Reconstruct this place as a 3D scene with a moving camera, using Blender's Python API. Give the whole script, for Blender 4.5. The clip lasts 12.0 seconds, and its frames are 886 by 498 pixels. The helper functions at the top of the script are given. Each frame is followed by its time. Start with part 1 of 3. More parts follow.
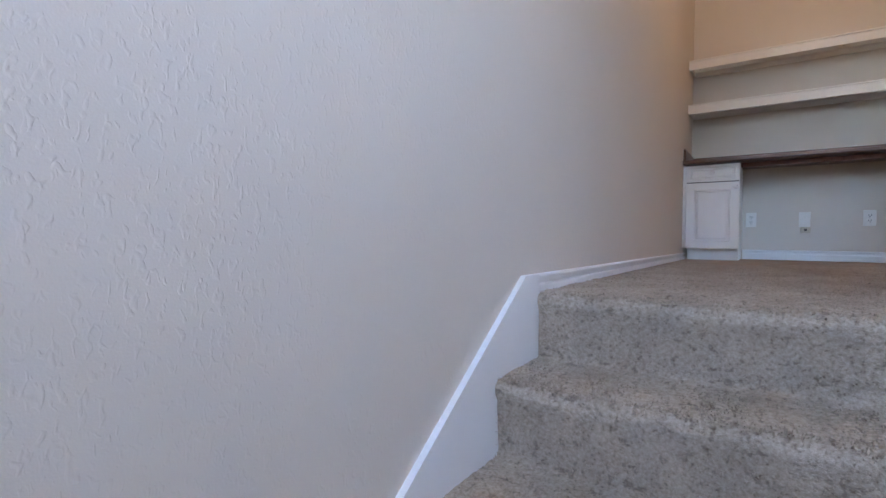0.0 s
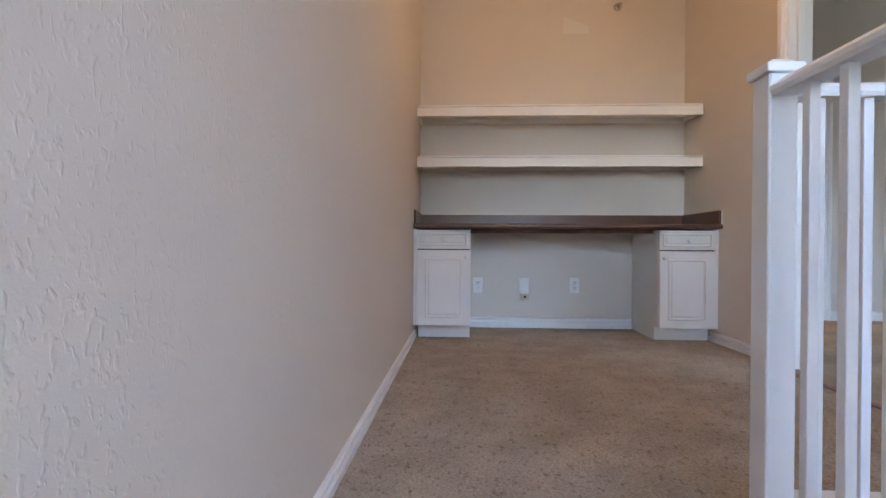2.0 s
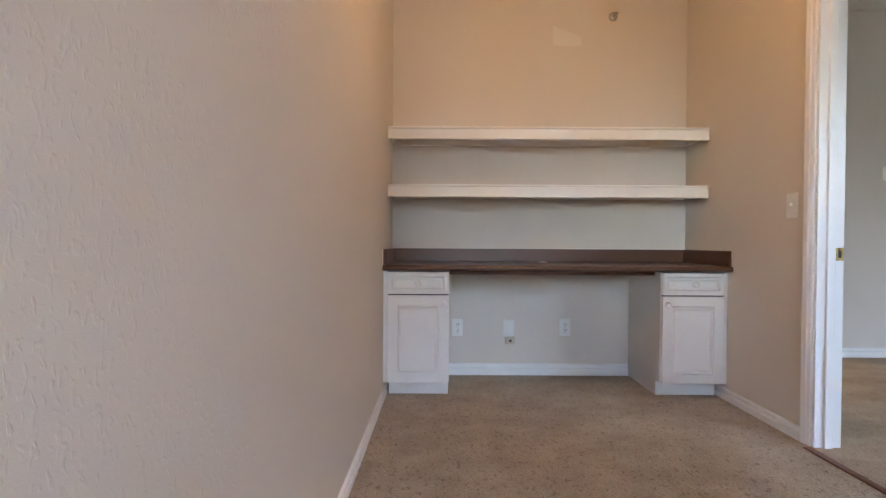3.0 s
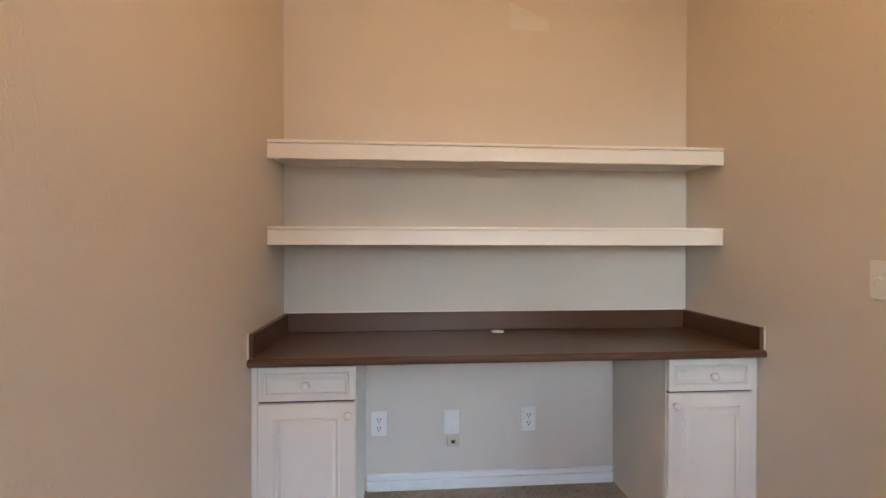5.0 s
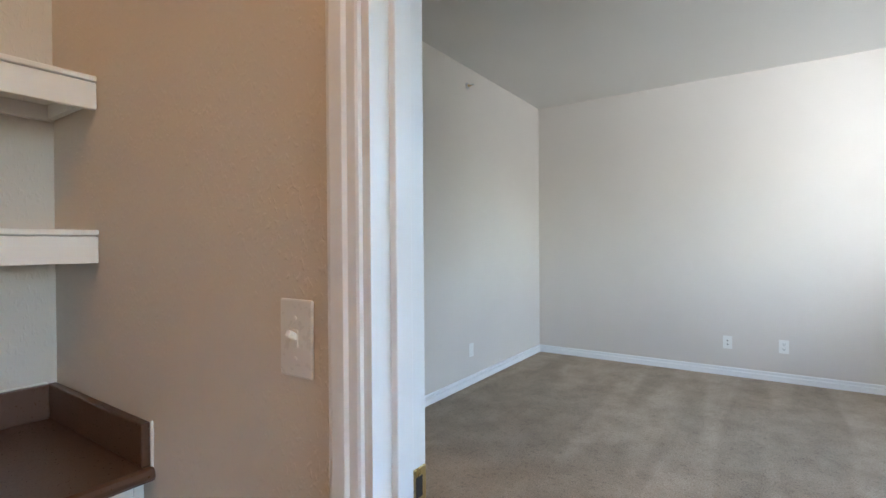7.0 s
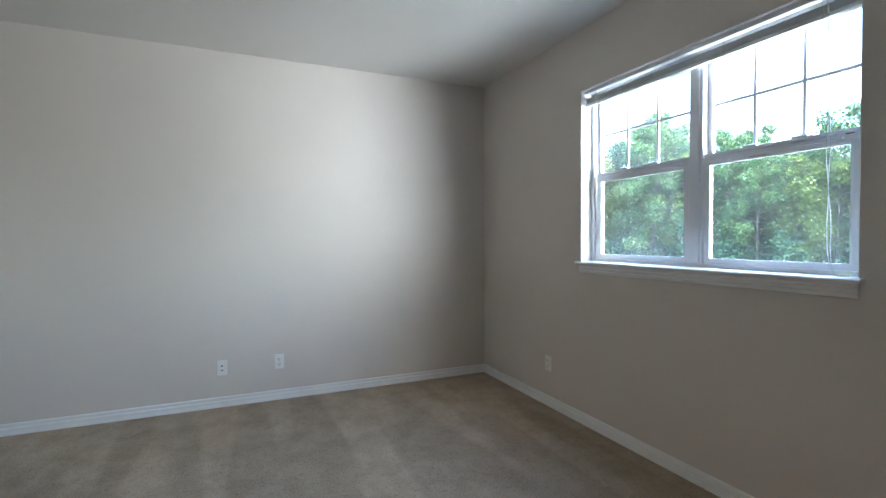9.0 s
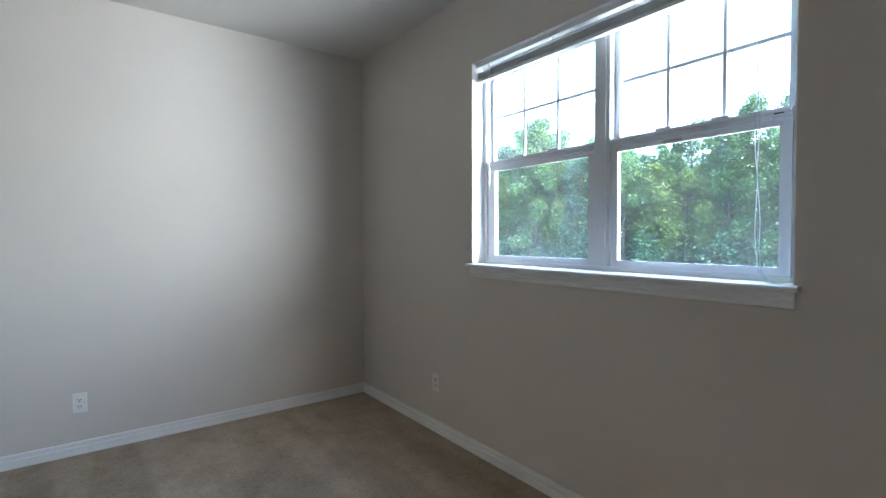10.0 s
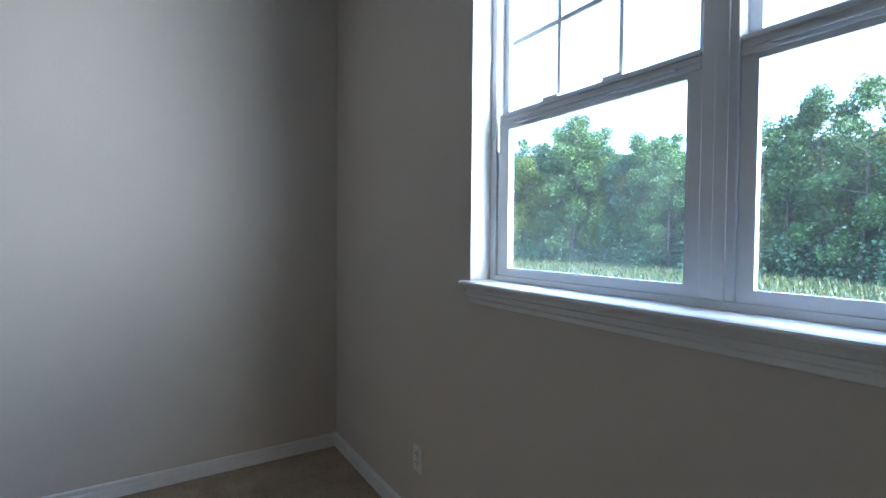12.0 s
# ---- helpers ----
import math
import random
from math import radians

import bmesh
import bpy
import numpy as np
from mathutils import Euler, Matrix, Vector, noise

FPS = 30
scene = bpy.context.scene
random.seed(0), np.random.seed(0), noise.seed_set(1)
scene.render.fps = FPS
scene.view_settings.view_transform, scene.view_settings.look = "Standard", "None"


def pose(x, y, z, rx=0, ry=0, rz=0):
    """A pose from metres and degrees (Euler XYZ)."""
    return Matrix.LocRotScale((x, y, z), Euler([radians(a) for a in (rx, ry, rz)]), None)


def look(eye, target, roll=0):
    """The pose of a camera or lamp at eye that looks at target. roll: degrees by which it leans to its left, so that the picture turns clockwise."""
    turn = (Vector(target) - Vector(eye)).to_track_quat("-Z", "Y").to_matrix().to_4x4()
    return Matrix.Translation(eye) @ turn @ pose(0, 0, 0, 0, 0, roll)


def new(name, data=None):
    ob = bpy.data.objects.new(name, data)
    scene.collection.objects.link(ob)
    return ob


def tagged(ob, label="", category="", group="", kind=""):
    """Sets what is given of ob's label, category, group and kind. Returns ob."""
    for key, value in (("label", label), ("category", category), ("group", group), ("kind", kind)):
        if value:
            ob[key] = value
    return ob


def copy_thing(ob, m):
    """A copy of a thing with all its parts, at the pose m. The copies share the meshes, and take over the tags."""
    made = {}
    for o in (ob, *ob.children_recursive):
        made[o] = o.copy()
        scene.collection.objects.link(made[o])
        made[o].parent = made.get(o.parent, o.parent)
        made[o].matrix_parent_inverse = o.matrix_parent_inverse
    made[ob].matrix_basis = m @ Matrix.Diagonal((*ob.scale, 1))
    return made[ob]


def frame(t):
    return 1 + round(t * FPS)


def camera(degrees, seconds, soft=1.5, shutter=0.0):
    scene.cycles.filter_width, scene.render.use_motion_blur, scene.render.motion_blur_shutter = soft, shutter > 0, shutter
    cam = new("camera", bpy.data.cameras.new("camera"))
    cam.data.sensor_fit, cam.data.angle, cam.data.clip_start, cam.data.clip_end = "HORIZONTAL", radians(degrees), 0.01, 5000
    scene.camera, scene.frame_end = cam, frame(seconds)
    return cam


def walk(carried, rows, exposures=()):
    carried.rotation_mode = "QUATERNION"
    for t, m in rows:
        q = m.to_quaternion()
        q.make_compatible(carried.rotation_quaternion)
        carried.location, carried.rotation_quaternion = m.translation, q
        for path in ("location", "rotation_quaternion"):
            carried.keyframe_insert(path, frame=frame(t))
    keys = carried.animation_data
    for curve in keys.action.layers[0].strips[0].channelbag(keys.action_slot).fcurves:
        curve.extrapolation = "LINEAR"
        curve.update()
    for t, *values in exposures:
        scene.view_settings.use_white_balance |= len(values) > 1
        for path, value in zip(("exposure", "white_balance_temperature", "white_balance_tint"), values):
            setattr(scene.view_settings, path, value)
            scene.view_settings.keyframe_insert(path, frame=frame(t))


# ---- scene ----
cam = camera(86.0, 12.0)
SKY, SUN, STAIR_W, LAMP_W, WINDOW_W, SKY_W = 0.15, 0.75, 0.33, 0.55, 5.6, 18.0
EXPOSURES = [(0.0, 4.85, 5850, 14), (1.5, 4.97, 5950, 15), (3.0, 5.2, 6450, 14), (5.5, 5.33, 6750, 13), (7.0, 5.06, 5950, 10),
             (9.0, 4.55, 5800, 8), (10.0, 4.42, 5750, 8), (11.0, 4.1, 5600, 8), (12.0, 3.88, 5450, 8)]
PATH = [
    (0, (0.555, 0.4, 0.153), (-0.573, 2.051, 0.105), 0.5),
    (0.4, (0.483, 0.703, 0.217), (-0.258, 2.56, 0.174), 0.6),
    (0.5, (0.463, 0.768, 0.228), (-0.197, 2.656, 0.187), 0.6),
    (1, (0.364, 1.015, 0.311), (0.01, 2.983, 0.299), 0.4),
    (1.5, (0.317, 1.173, 0.45), (0.128, 3.164, 0.444), 0.5),
    (2, (0.332, 1.395, 0.613), (0.245, 3.397, 0.600), 0.3),
    (2.5, (0.313, 1.603, 0.757), (0.28, 3.618, 0.724), 0.3),
    (3, (0.341, 1.81, 0.887), (0.341, 3.82, 0.860), 0.3),
    (5, (0.553, 2.731, 1.171), (0.721, 4.724, 1.151), 0.1),
    (5.5, (0.712, 2.99, 1.189), (1.196, 4.93, 1.161), 0.1),
    (6, (0.951, 3.156, 1.174), (1.991, 4.864, 1.155), 0.2),
    (6.5, (1.228, 3.307, 1.189), (2.6, 4.763, 1.172), -0.1),
    (7, (1.502, 3.442, 1.204), (3.156, 4.567, 1.186), -0.4),
    (7.2, (1.635, 3.450, 1.190), (3.379, 4.429, 1.173), -0.3),
    (8.8, (2.406, 3.704, 1.292), (4.299, 3.058, 1.247), -0.2),
    (9, (2.51, 3.637, 1.288), (4.34, 2.831, 1.242), -0.3),
    (9.5, (2.749, 3.455, 1.287), (4.437, 2.383, 1.233), -0.3),
    (10, (2.987, 3.254, 1.287), (4.59, 2.059, 1.232), -0.2),
    (10.5, (3.187, 3.038, 1.275), (4.731, 1.769, 1.222), -0.1),
    (11, (3.363, 2.793, 1.269), (4.888, 1.499, 1.225), -0.2),
    (11.5, (3.571, 2.592, 1.279), (5.137, 1.35, 1.228), -0.1),
    (12, (3.737, 2.443, 1.283), (5.425, 1.371, 1.23), 0.5),
]
walk(cam, [(t, look(eye, target, roll)) for t, eye, target, roll in PATH], EXPOSURES)

# ---- world and lights ----
world = bpy.data.worlds.new("world")
scene.world = world
world.use_nodes = True
wn = world.node_tree.nodes
sky = wn.new("ShaderNodeTexSky")
sky.sky_type, sky.sun_disc = "NISHITA", False
SUN_DIR = Vector((-0.80, -0.04, 0.60)).normalized()
sky.sun_elevation = math.asin(SUN_DIR.z)
sky.dust_density, sky.air_density = 2.0, 1.0
sky.sun_rotation = math.atan2(SUN_DIR.x, SUN_DIR.y)
wn["Background"].inputs["Strength"].default_value = SKY
world.node_tree.links.new(sky.outputs[0], wn["Background"].inputs["Color"])

sun = new("sun", bpy.data.lights.new("sun", "SUN"))
sun.data.energy, sun.data.angle, sun.data.color = SUN, radians(0.5), (1.0, 0.95, 0.86)
sun.matrix_world = look(SUN_DIR * 60, (0, 0, 0))


def area(name, eye, target, w, h, watts, color):
    data = bpy.data.lights.new(name, "AREA")
    data.shape, data.size, data.size_y, data.energy, data.color = "RECTANGLE", w, h, watts, color
    ob = new(name, data)
    ob.matrix_world = look(eye, target)
    return ob


def bulb(name, place, radius, watts, color):
    data = bpy.data.lights.new(name, "POINT")
    data.shadow_soft_size, data.energy, data.color = radius, watts, color
    ob = new(name, data)
    ob.location = place
    return ob


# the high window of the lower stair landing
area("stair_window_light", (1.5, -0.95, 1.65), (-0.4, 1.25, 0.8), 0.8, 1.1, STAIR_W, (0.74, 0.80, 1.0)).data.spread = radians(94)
# unseen lamps added before the bedroom window, for sky over woods and sunlit south-west ground
area("sky_fill_lamp", (4.85, -0.85, 3.0), (4.6, 3.0, 1.0), 5.4, 1.6, SKY_W, (0.72, 0.85, 1.0))
area("ground_fill_lamp", (3.2, 0.42, 1.30), (6.5, 2.9, 1.95), 1.3, 1.1, WINDOW_W, (0.95, 0.965, 0.97)).data.spread = radians(125)
# ceiling lamp of the upper landing, and the bathroom lamp beyond the far doorway
bulb("landing_lamp_light", (0.92, 3.5, 2.56), 0.09, LAMP_W, (1.0, 0.55, 0.21))
bulb("bath_lamp_light", (2.75, 6.6, 2.3), 0.08, 1.2, (1.0, 0.62, 0.28))

# ---- materials ----


def shader(name):
    m = bpy.data.materials.new(name)
    m.use_nodes = True
    n, l = m.node_tree.nodes, m.node_tree.links
    return m, n, l, n["Principled BSDF"]


def ramp(n, stops):
    r = n.new("ShaderNodeValToRGB")
    e = r.color_ramp.elements
    while len(e) < len(stops):
        e.new(0.5)
    for k, (p, c) in enumerate(stops):
        e[k].position = p
        e[k].color = (*c, 1) if len(c) == 3 else c
    return r


def tex(n, l, kind, scale, coord, detail=2.0, rough=0.5):
    t = n.new(kind)
    t.inputs["Scale"].default_value = scale
    if "Detail" in t.inputs:
        t.inputs["Detail"].default_value = detail
        t.inputs["Roughness"].default_value = rough
    l.new(coord, t.inputs["Vector"])
    return t


def coords(n, l, scale=(1, 1, 1)):
    c = n.new("ShaderNodeTexCoord")
    mp = n.new("ShaderNodeMapping")
    mp.inputs["Scale"].default_value = scale
    l.new(c.outputs["Object"], mp.inputs["Vector"])
    return mp.outputs[0]


def bump(n, l, b, height, dist, strength=1.0, after=None):
    k = n.new("ShaderNodeBump")
    k.inputs["Distance"].default_value, k.inputs["Strength"].default_value = dist, strength
    l.new(height, k.inputs["Height"])
    if after is not None:
        l.new(after, k.inputs["Normal"])
    l.new(k.outputs[0], b.inputs["Normal"])
    return k.outputs[0]


def grey(v):
    return (v, v, v)


def plain(name, color, rough=0.5, metal=0.0, vary=0.06, grain=60.0, relief=0.0004):
    """Painted, moulded or metal surface with slight mottling and fine relief."""
    m, n, l, b = shader(name)
    c = coords(n, l)
    t = tex(n, l, "ShaderNodeTexNoise", 3.1, c, 5)
    lo, hi = [max(0, v * (1 - vary)) for v in color], [min(1, v * (1 + vary)) for v in color]
    r = ramp(n, [(0.3, lo), (0.7, hi)])
    l.new(t.outputs[0], r.inputs[0])
    l.new(r.outputs[0], b.inputs["Base Color"])
    f = tex(n, l, "ShaderNodeTexNoise", grain, c, 3)
    rr = ramp(n, [(0.2, grey(max(0, rough - 0.08))), (0.8, grey(min(1, rough + 0.08)))])
    l.new(f.outputs[0], rr.inputs[0])
    l.new(rr.outputs[0], b.inputs["Roughness"])
    b.inputs["Metallic"].default_value = metal
    if relief:
        bump(n, l, b, f.outputs[0], relief)
    return m


def wall_paint(name, color, depth=0.0006):
    """Flat paint over a knock-down plaster texture: short soft trowelled strokes, finer grit between."""
    m, n, l, b = shader(name)
    c = coords(n, l)
    big = tex(n, l, "ShaderNodeTexNoise", 0.9, c, 4)
    r = ramp(n, [(0.3, [v * 0.96 for v in color]), (0.7, [min(1, v * 1.03) for v in color])])
    l.new(big.outputs[0], r.inputs[0])
    l.new(r.outputs[0], b.inputs["Base Color"])
    b.inputs["Roughness"].default_value = 0.72
    strokes = []
    for lean, scale, seed in ((66, 96, 0.0), (-52, 118, 7.3)):
        mp = n.new("ShaderNodeMapping")
        mp.inputs["Rotation"].default_value = (radians(lean), radians(lean), 0)
        mp.inputs["Location"].default_value = (seed, seed, seed)
        mp.inputs["Scale"].default_value = (1, 1, 0.55)
        l.new(n.new("ShaderNodeTexCoord").outputs["Object"], mp.inputs["Vector"])
        t = tex(n, l, "ShaderNodeTexNoise", scale, mp.outputs[0], 1.0, 0.4)
        t.inputs["Distortion"].default_value = 0.5
        sr = ramp(n, [(0.60, grey(0)), (0.74, grey(1))])
        l.new(t.outputs[0], sr.inputs[0])
        strokes.append(sr.outputs[0])
    top = n.new("ShaderNodeMath")
    top.operation = "MAXIMUM"
    l.new(strokes[0], top.inputs[0])
    l.new(strokes[1], top.inputs[1])
    first = bump(n, l, b, top.outputs[0], depth * 1.1, 0.8)
    grit = tex(n, l, "ShaderNodeTexNoise", 330, c, 2)
    bump(n, l, b, grit.outputs[0], 0.0004, 0.6, first)
    return m


def carpet(name, dark, light, fleck, streak=0.0, speck=0.70):
    """Cut-pile carpet: tufts, dark flecks, soil blotches and brushed bands."""
    m, n, l, b = shader(name)
    c = coords(n, l)
    tuft = tex(n, l, "ShaderNodeTexNoise", 120, c, 4, 0.65)
    r = ramp(n, [(0.27, fleck), (0.40, dark), (0.66, light)])
    l.new(tuft.outputs[0], r.inputs[0])
    blot = tex(n, l, "ShaderNodeTexNoise", 4.5, c, 6, 0.68)
    br = ramp(n, [(0.36, grey(0.84)), (0.62, grey(1.08))])
    l.new(blot.outputs[0], br.inputs[0])
    mul = n.new("ShaderNodeMix")
    mul.data_type, mul.blend_type = "RGBA", "MULTIPLY"
    mul.inputs[0].default_value = 1.0
    l.new(r.outputs[0], mul.inputs[6])
    l.new(br.outputs[0], mul.inputs[7])
    out = mul.outputs[2]
    sp = tex(n, l, "ShaderNodeTexNoise", 48, coords(n, l, (1.0, 0.62, 1)), 3, 0.6)
    spr = ramp(n, [(0.35, grey(speck)), (0.43, grey(1.0))])
    l.new(sp.outputs[0], spr.inputs[0])
    m3 = n.new("ShaderNodeMix")
    m3.data_type, m3.blend_type = "RGBA", "MULTIPLY"
    m3.inputs[0].default_value = 1.0
    l.new(out, m3.inputs[6])
    l.new(spr.outputs[0], m3.inputs[7])
    out = m3.outputs[2]
    if streak:
        s = tex(n, l, "ShaderNodeTexNoise", 1.0, coords(n, l, (0.35, 3.0, 1)), 1.5)
        sr = ramp(n, [(0.46, grey(1 - streak)), (0.53, grey(1 + streak * 0.6))])
        l.new(s.outputs[0], sr.inputs[0])
        m2 = n.new("ShaderNodeMix")
        m2.data_type, m2.blend_type = "RGBA", "MULTIPLY"
        m2.inputs[0].default_value = 1.0
        l.new(out, m2.inputs[6])
        l.new(sr.outputs[0], m2.inputs[7])
        out = m2.outputs[2]
    l.new(out, b.inputs["Base Color"])
    b.inputs["Roughness"].default_value = 0.95
    b.inputs["Specular IOR Level"].default_value = 0.1
    first = bump(n, l, b, tuft.outputs[0], 0.006, 0.9)
    lump = tex(n, l, "ShaderNodeTexNoise", 38, c, 3)
    bump(n, l, b, lump.outputs[0], 0.008, 0.6, first)
    return m


def glass_pane(name, haze):
    """Window glass: clear, with a film of dust that scatters a little light."""
    m, n, l, b = shader(name)
    n.remove(b)
    tr = n.new("ShaderNodeBsdfTransparent")
    tr.inputs[0].default_value = (0.93, 0.97, 0.96, 1)
    gl = n.new("ShaderNodeBsdfGlossy")
    gl.inputs["Roughness"].default_value = 0.02
    df = n.new("ShaderNodeBsdfTranslucent")
    df.inputs[0].default_value = (0.8, 0.86, 0.9, 1)
    lw = n.new("ShaderNodeLayerWeight")
    fr = ramp(n, [(0.0, grey(0.03)), (0.6, grey(0.06)), (0.85, grey(0.25)), (1.0, grey(0.9))])
    l.new(lw.outputs["Facing"], fr.inputs[0])
    a, d = n.new("ShaderNodeMixShader"), n.new("ShaderNodeMixShader")
    sm = tex(n, l, "ShaderNodeTexNoise", 4, coords(n, l), 4)
    rr = ramp(n, [(0.3, grey(haze * 0.5)), (0.75, grey(haze * 1.5))])
    l.new(sm.outputs[0], rr.inputs[0])
    l.new(rr.outputs[0], d.inputs[0])
    l.new(tr.outputs[0], d.inputs[1])
    l.new(df.outputs[0], d.inputs[2])
    l.new(fr.outputs[0], a.inputs[0])
    l.new(d.outputs[0], a.inputs[1])
    l.new(gl.outputs[0], a.inputs[2])
    l.new(a.outputs[0], n["Material Output"].inputs[0])
    return m


def leaf_mat(name, dark, light, through_light=0.3):
    m, n, l, b = shader(name)
    g = n.new("ShaderNodeNewGeometry")
    r = ramp(n, [(0.0, dark), (0.7, light), (1.0, [light[0] * 1.5, light[1] * 1.25, light[2]])])
    l.new(g.outputs["Random Per Island"], r.inputs[0])
    l.new(r.outputs[0], b.inputs["Base Color"])
    b.inputs["Roughness"].default_value = 0.45
    tl = n.new("ShaderNodeBsdfTranslucent")
    l.new(r.outputs[0], tl.inputs[0])
    mx = n.new("ShaderNodeMixShader")
    mx.inputs[0].default_value = through_light
    l.new(b.outputs[0], mx.inputs[1])
    l.new(tl.outputs[0], mx.inputs[2])
    l.new(mx.outputs[0], n["Material Output"].inputs[0])
    return m


def wood(name, dark, light, axis_scale, rough=0.45):
    m, n, l, b = shader(name)
    t = tex(n, l, "ShaderNodeTexNoise", 6, coords(n, l, axis_scale), 6)
    r = ramp(n, [(0.3, dark), (0.7, light)])
    l.new(t.outputs[0], r.inputs[0])
    l.new(r.outputs[0], b.inputs["Base Color"])
    b.inputs["Roughness"].default_value = rough
    bump(n, l, b, t.outputs[0], 0.0005)
    return m


WALL = wall_paint("cream_wall_paint", (0.66, 0.60, 0.52))
WALL_BED = wall_paint("bedroom_wall_paint", (0.64, 0.59, 0.53), 0.0003)
# paler wall colour that stands in for a spot of daylight
PATCH = wall_paint("light_patch_paint", (0.72, 0.69, 0.63), 0.0003)
CEIL = wall_paint("ceiling_paint", (0.66, 0.64, 0.60), 0.0012)
CARPET = carpet("beige_carpet", (0.365, 0.298, 0.224), (0.505, 0.425, 0.335), (0.18, 0.135, 0.095), speck=0.66)
CARPET_BED = carpet("bedroom_carpet", (0.34, 0.272, 0.198), (0.45, 0.37, 0.285), (0.20, 0.152, 0.108), 0.10, 0.80)
TRIM = plain("white_trim_paint", (0.80, 0.80, 0.79), 0.35, vary=0.03, grain=25, relief=0.0005)
CAB = plain("white_cabinet_paint", (0.76, 0.74, 0.69), 0.38, vary=0.04, grain=30)
SHELF = plain("shelf_paint", (0.80, 0.77, 0.71), 0.4, vary=0.03, grain=30)
TOP = plain("brown_laminate", (0.088, 0.043, 0.024), 0.32, vary=0.14, grain=160, relief=0.0002)
PLASTIC = plain("white_plastic", (0.78, 0.77, 0.73), 0.3, vary=0.02, relief=0)
IVORY = plain("ivory_plastic", (0.52, 0.46, 0.34), 0.4, vary=0.05, relief=0)
DARK = plain("dark_slot", (0.03, 0.028, 0.026), 0.6, relief=0)
BRASS = plain("brass", (0.55, 0.40, 0.17), 0.3, 1.0, relief=0)
CHROME = plain("dull_chrome", (0.5, 0.5, 0.5), 0.3, 1.0, relief=0)
KNOB = plain("white_ceramic", (0.83, 0.81, 0.76), 0.15, vary=0.02, relief=0)
VINYL = plain("white_vinyl", (0.74, 0.76, 0.80), 0.4, vary=0.03, grain=40, relief=0.0002)
BLIND = plain("white_blind_plastic", (0.72, 0.72, 0.72), 0.4, vary=0.03, relief=0)
CORD = leaf_mat("white_cord", (0.52, 0.52, 0.52), (0.56, 0.62, 0.62), 0.7)
GLASS = glass_pane("window_glass", 0.010)
GLASS_SCREEN = glass_pane("clean_window_glass", 0.005)
DOORWOOD = wood("golden_oak", (0.28, 0.14, 0.045), (0.46, 0.26, 0.09), (14, 14, 0.8))
STRIP = wood("red_brown_strip", (0.10, 0.035, 0.02), (0.17, 0.07, 0.04), (2, 20, 2))
BARK = wood("bark", (0.025, 0.022, 0.018), (0.07, 0.06, 0.048), (4, 4, 0.6), 0.9)
LEAF_A = leaf_mat("leaf_green", (0.012, 0.034, 0.017), (0.075, 0.155, 0.042))
LEAF_B = leaf_mat("leaf_blue_green", (0.010, 0.032, 0.026), (0.045, 0.118, 0.058))
LEAF_C = leaf_mat("leaf_yellow_green", (0.022, 0.048, 0.016), (0.13, 0.19, 0.036))
GRASS = leaf_mat("grass_blades", (0.022, 0.04, 0.011), (0.065, 0.09, 0.026))
SOIL = plain("meadow_soil", (0.034, 0.048, 0.018), 0.95, vary=0.5, grain=6, relief=0.02)

# ---- builders ----
BASE = {}


def box(bm, x0, x1, y0, y1, z0, z1, bevel=0.0, seg=2):
    vs = [bm.verts.new((x, y, z)) for x in (x0, x1) for y in (y0, y1) for z in (z0, z1)]
    fs = [bm.faces.new([vs[i] for i in f]) for f in
          ((0, 1, 3, 2), (4, 6, 7, 5), (0, 4, 5, 1), (2, 3, 7, 6), (0, 2, 6, 4), (1, 5, 7, 3))]
    if bevel:
        es = list({e for f in fs for e in f.edges})
        bmesh.ops.bevel(bm, geom=es, offset=bevel, segments=seg, profile=0.5, affect="EDGES")
    return bm


def boxes(*rows, bevel=0.0):
    bm = bmesh.new()
    for r in rows:
        box(bm, *r, bevel=bevel)
    return bm


def extrude(pts, axis, a, b):
    """A prism: the outline pts (two numbers each, in the other two axes in order x, y, z) from a to b along the axis."""
    bm = bmesh.new()

    def put(p, v):
        q = list(p)
        q.insert("xyz".index(axis), v)
        return bm.verts.new(q)

    lo, hi = [put(p, a) for p in pts], [put(p, b) for p in pts]
    n = len(pts)
    bm.faces.new(lo)
    bm.faces.new(hi[::-1])
    for k in range(n):
        bm.faces.new((lo[k], hi[k], hi[(k + 1) % n], lo[(k + 1) % n]))
    bmesh.ops.recalc_face_normals(bm, faces=bm.faces[:])
    return bm


def lathe(profile, place, axis=(0, 0, 1), seg=20):
    """A turned body: (radius, height) pairs about an axis through place."""
    bm = bmesh.new()
    turn = Vector((0, 0, 1)).rotation_difference(Vector(axis)).to_matrix()
    rings = []
    for r, h in profile:
        rings.append([bm.verts.new(turn @ Vector((max(r, 1e-4) * math.cos(2 * math.pi * k / seg), max(r, 1e-4) * math.sin(2 * math.pi * k / seg), h)) + Vector(place)) for k in range(seg)])
    for a, b in zip(rings, rings[1:]):
        for k in range(seg):
            bm.faces.new((a[k], a[(k + 1) % seg], b[(k + 1) % seg], b[k]))
    bm.faces.new(rings[0][::-1])
    bm.faces.new(rings[-1])
    bmesh.ops.recalc_face_normals(bm, faces=bm.faces[:])
    return bm


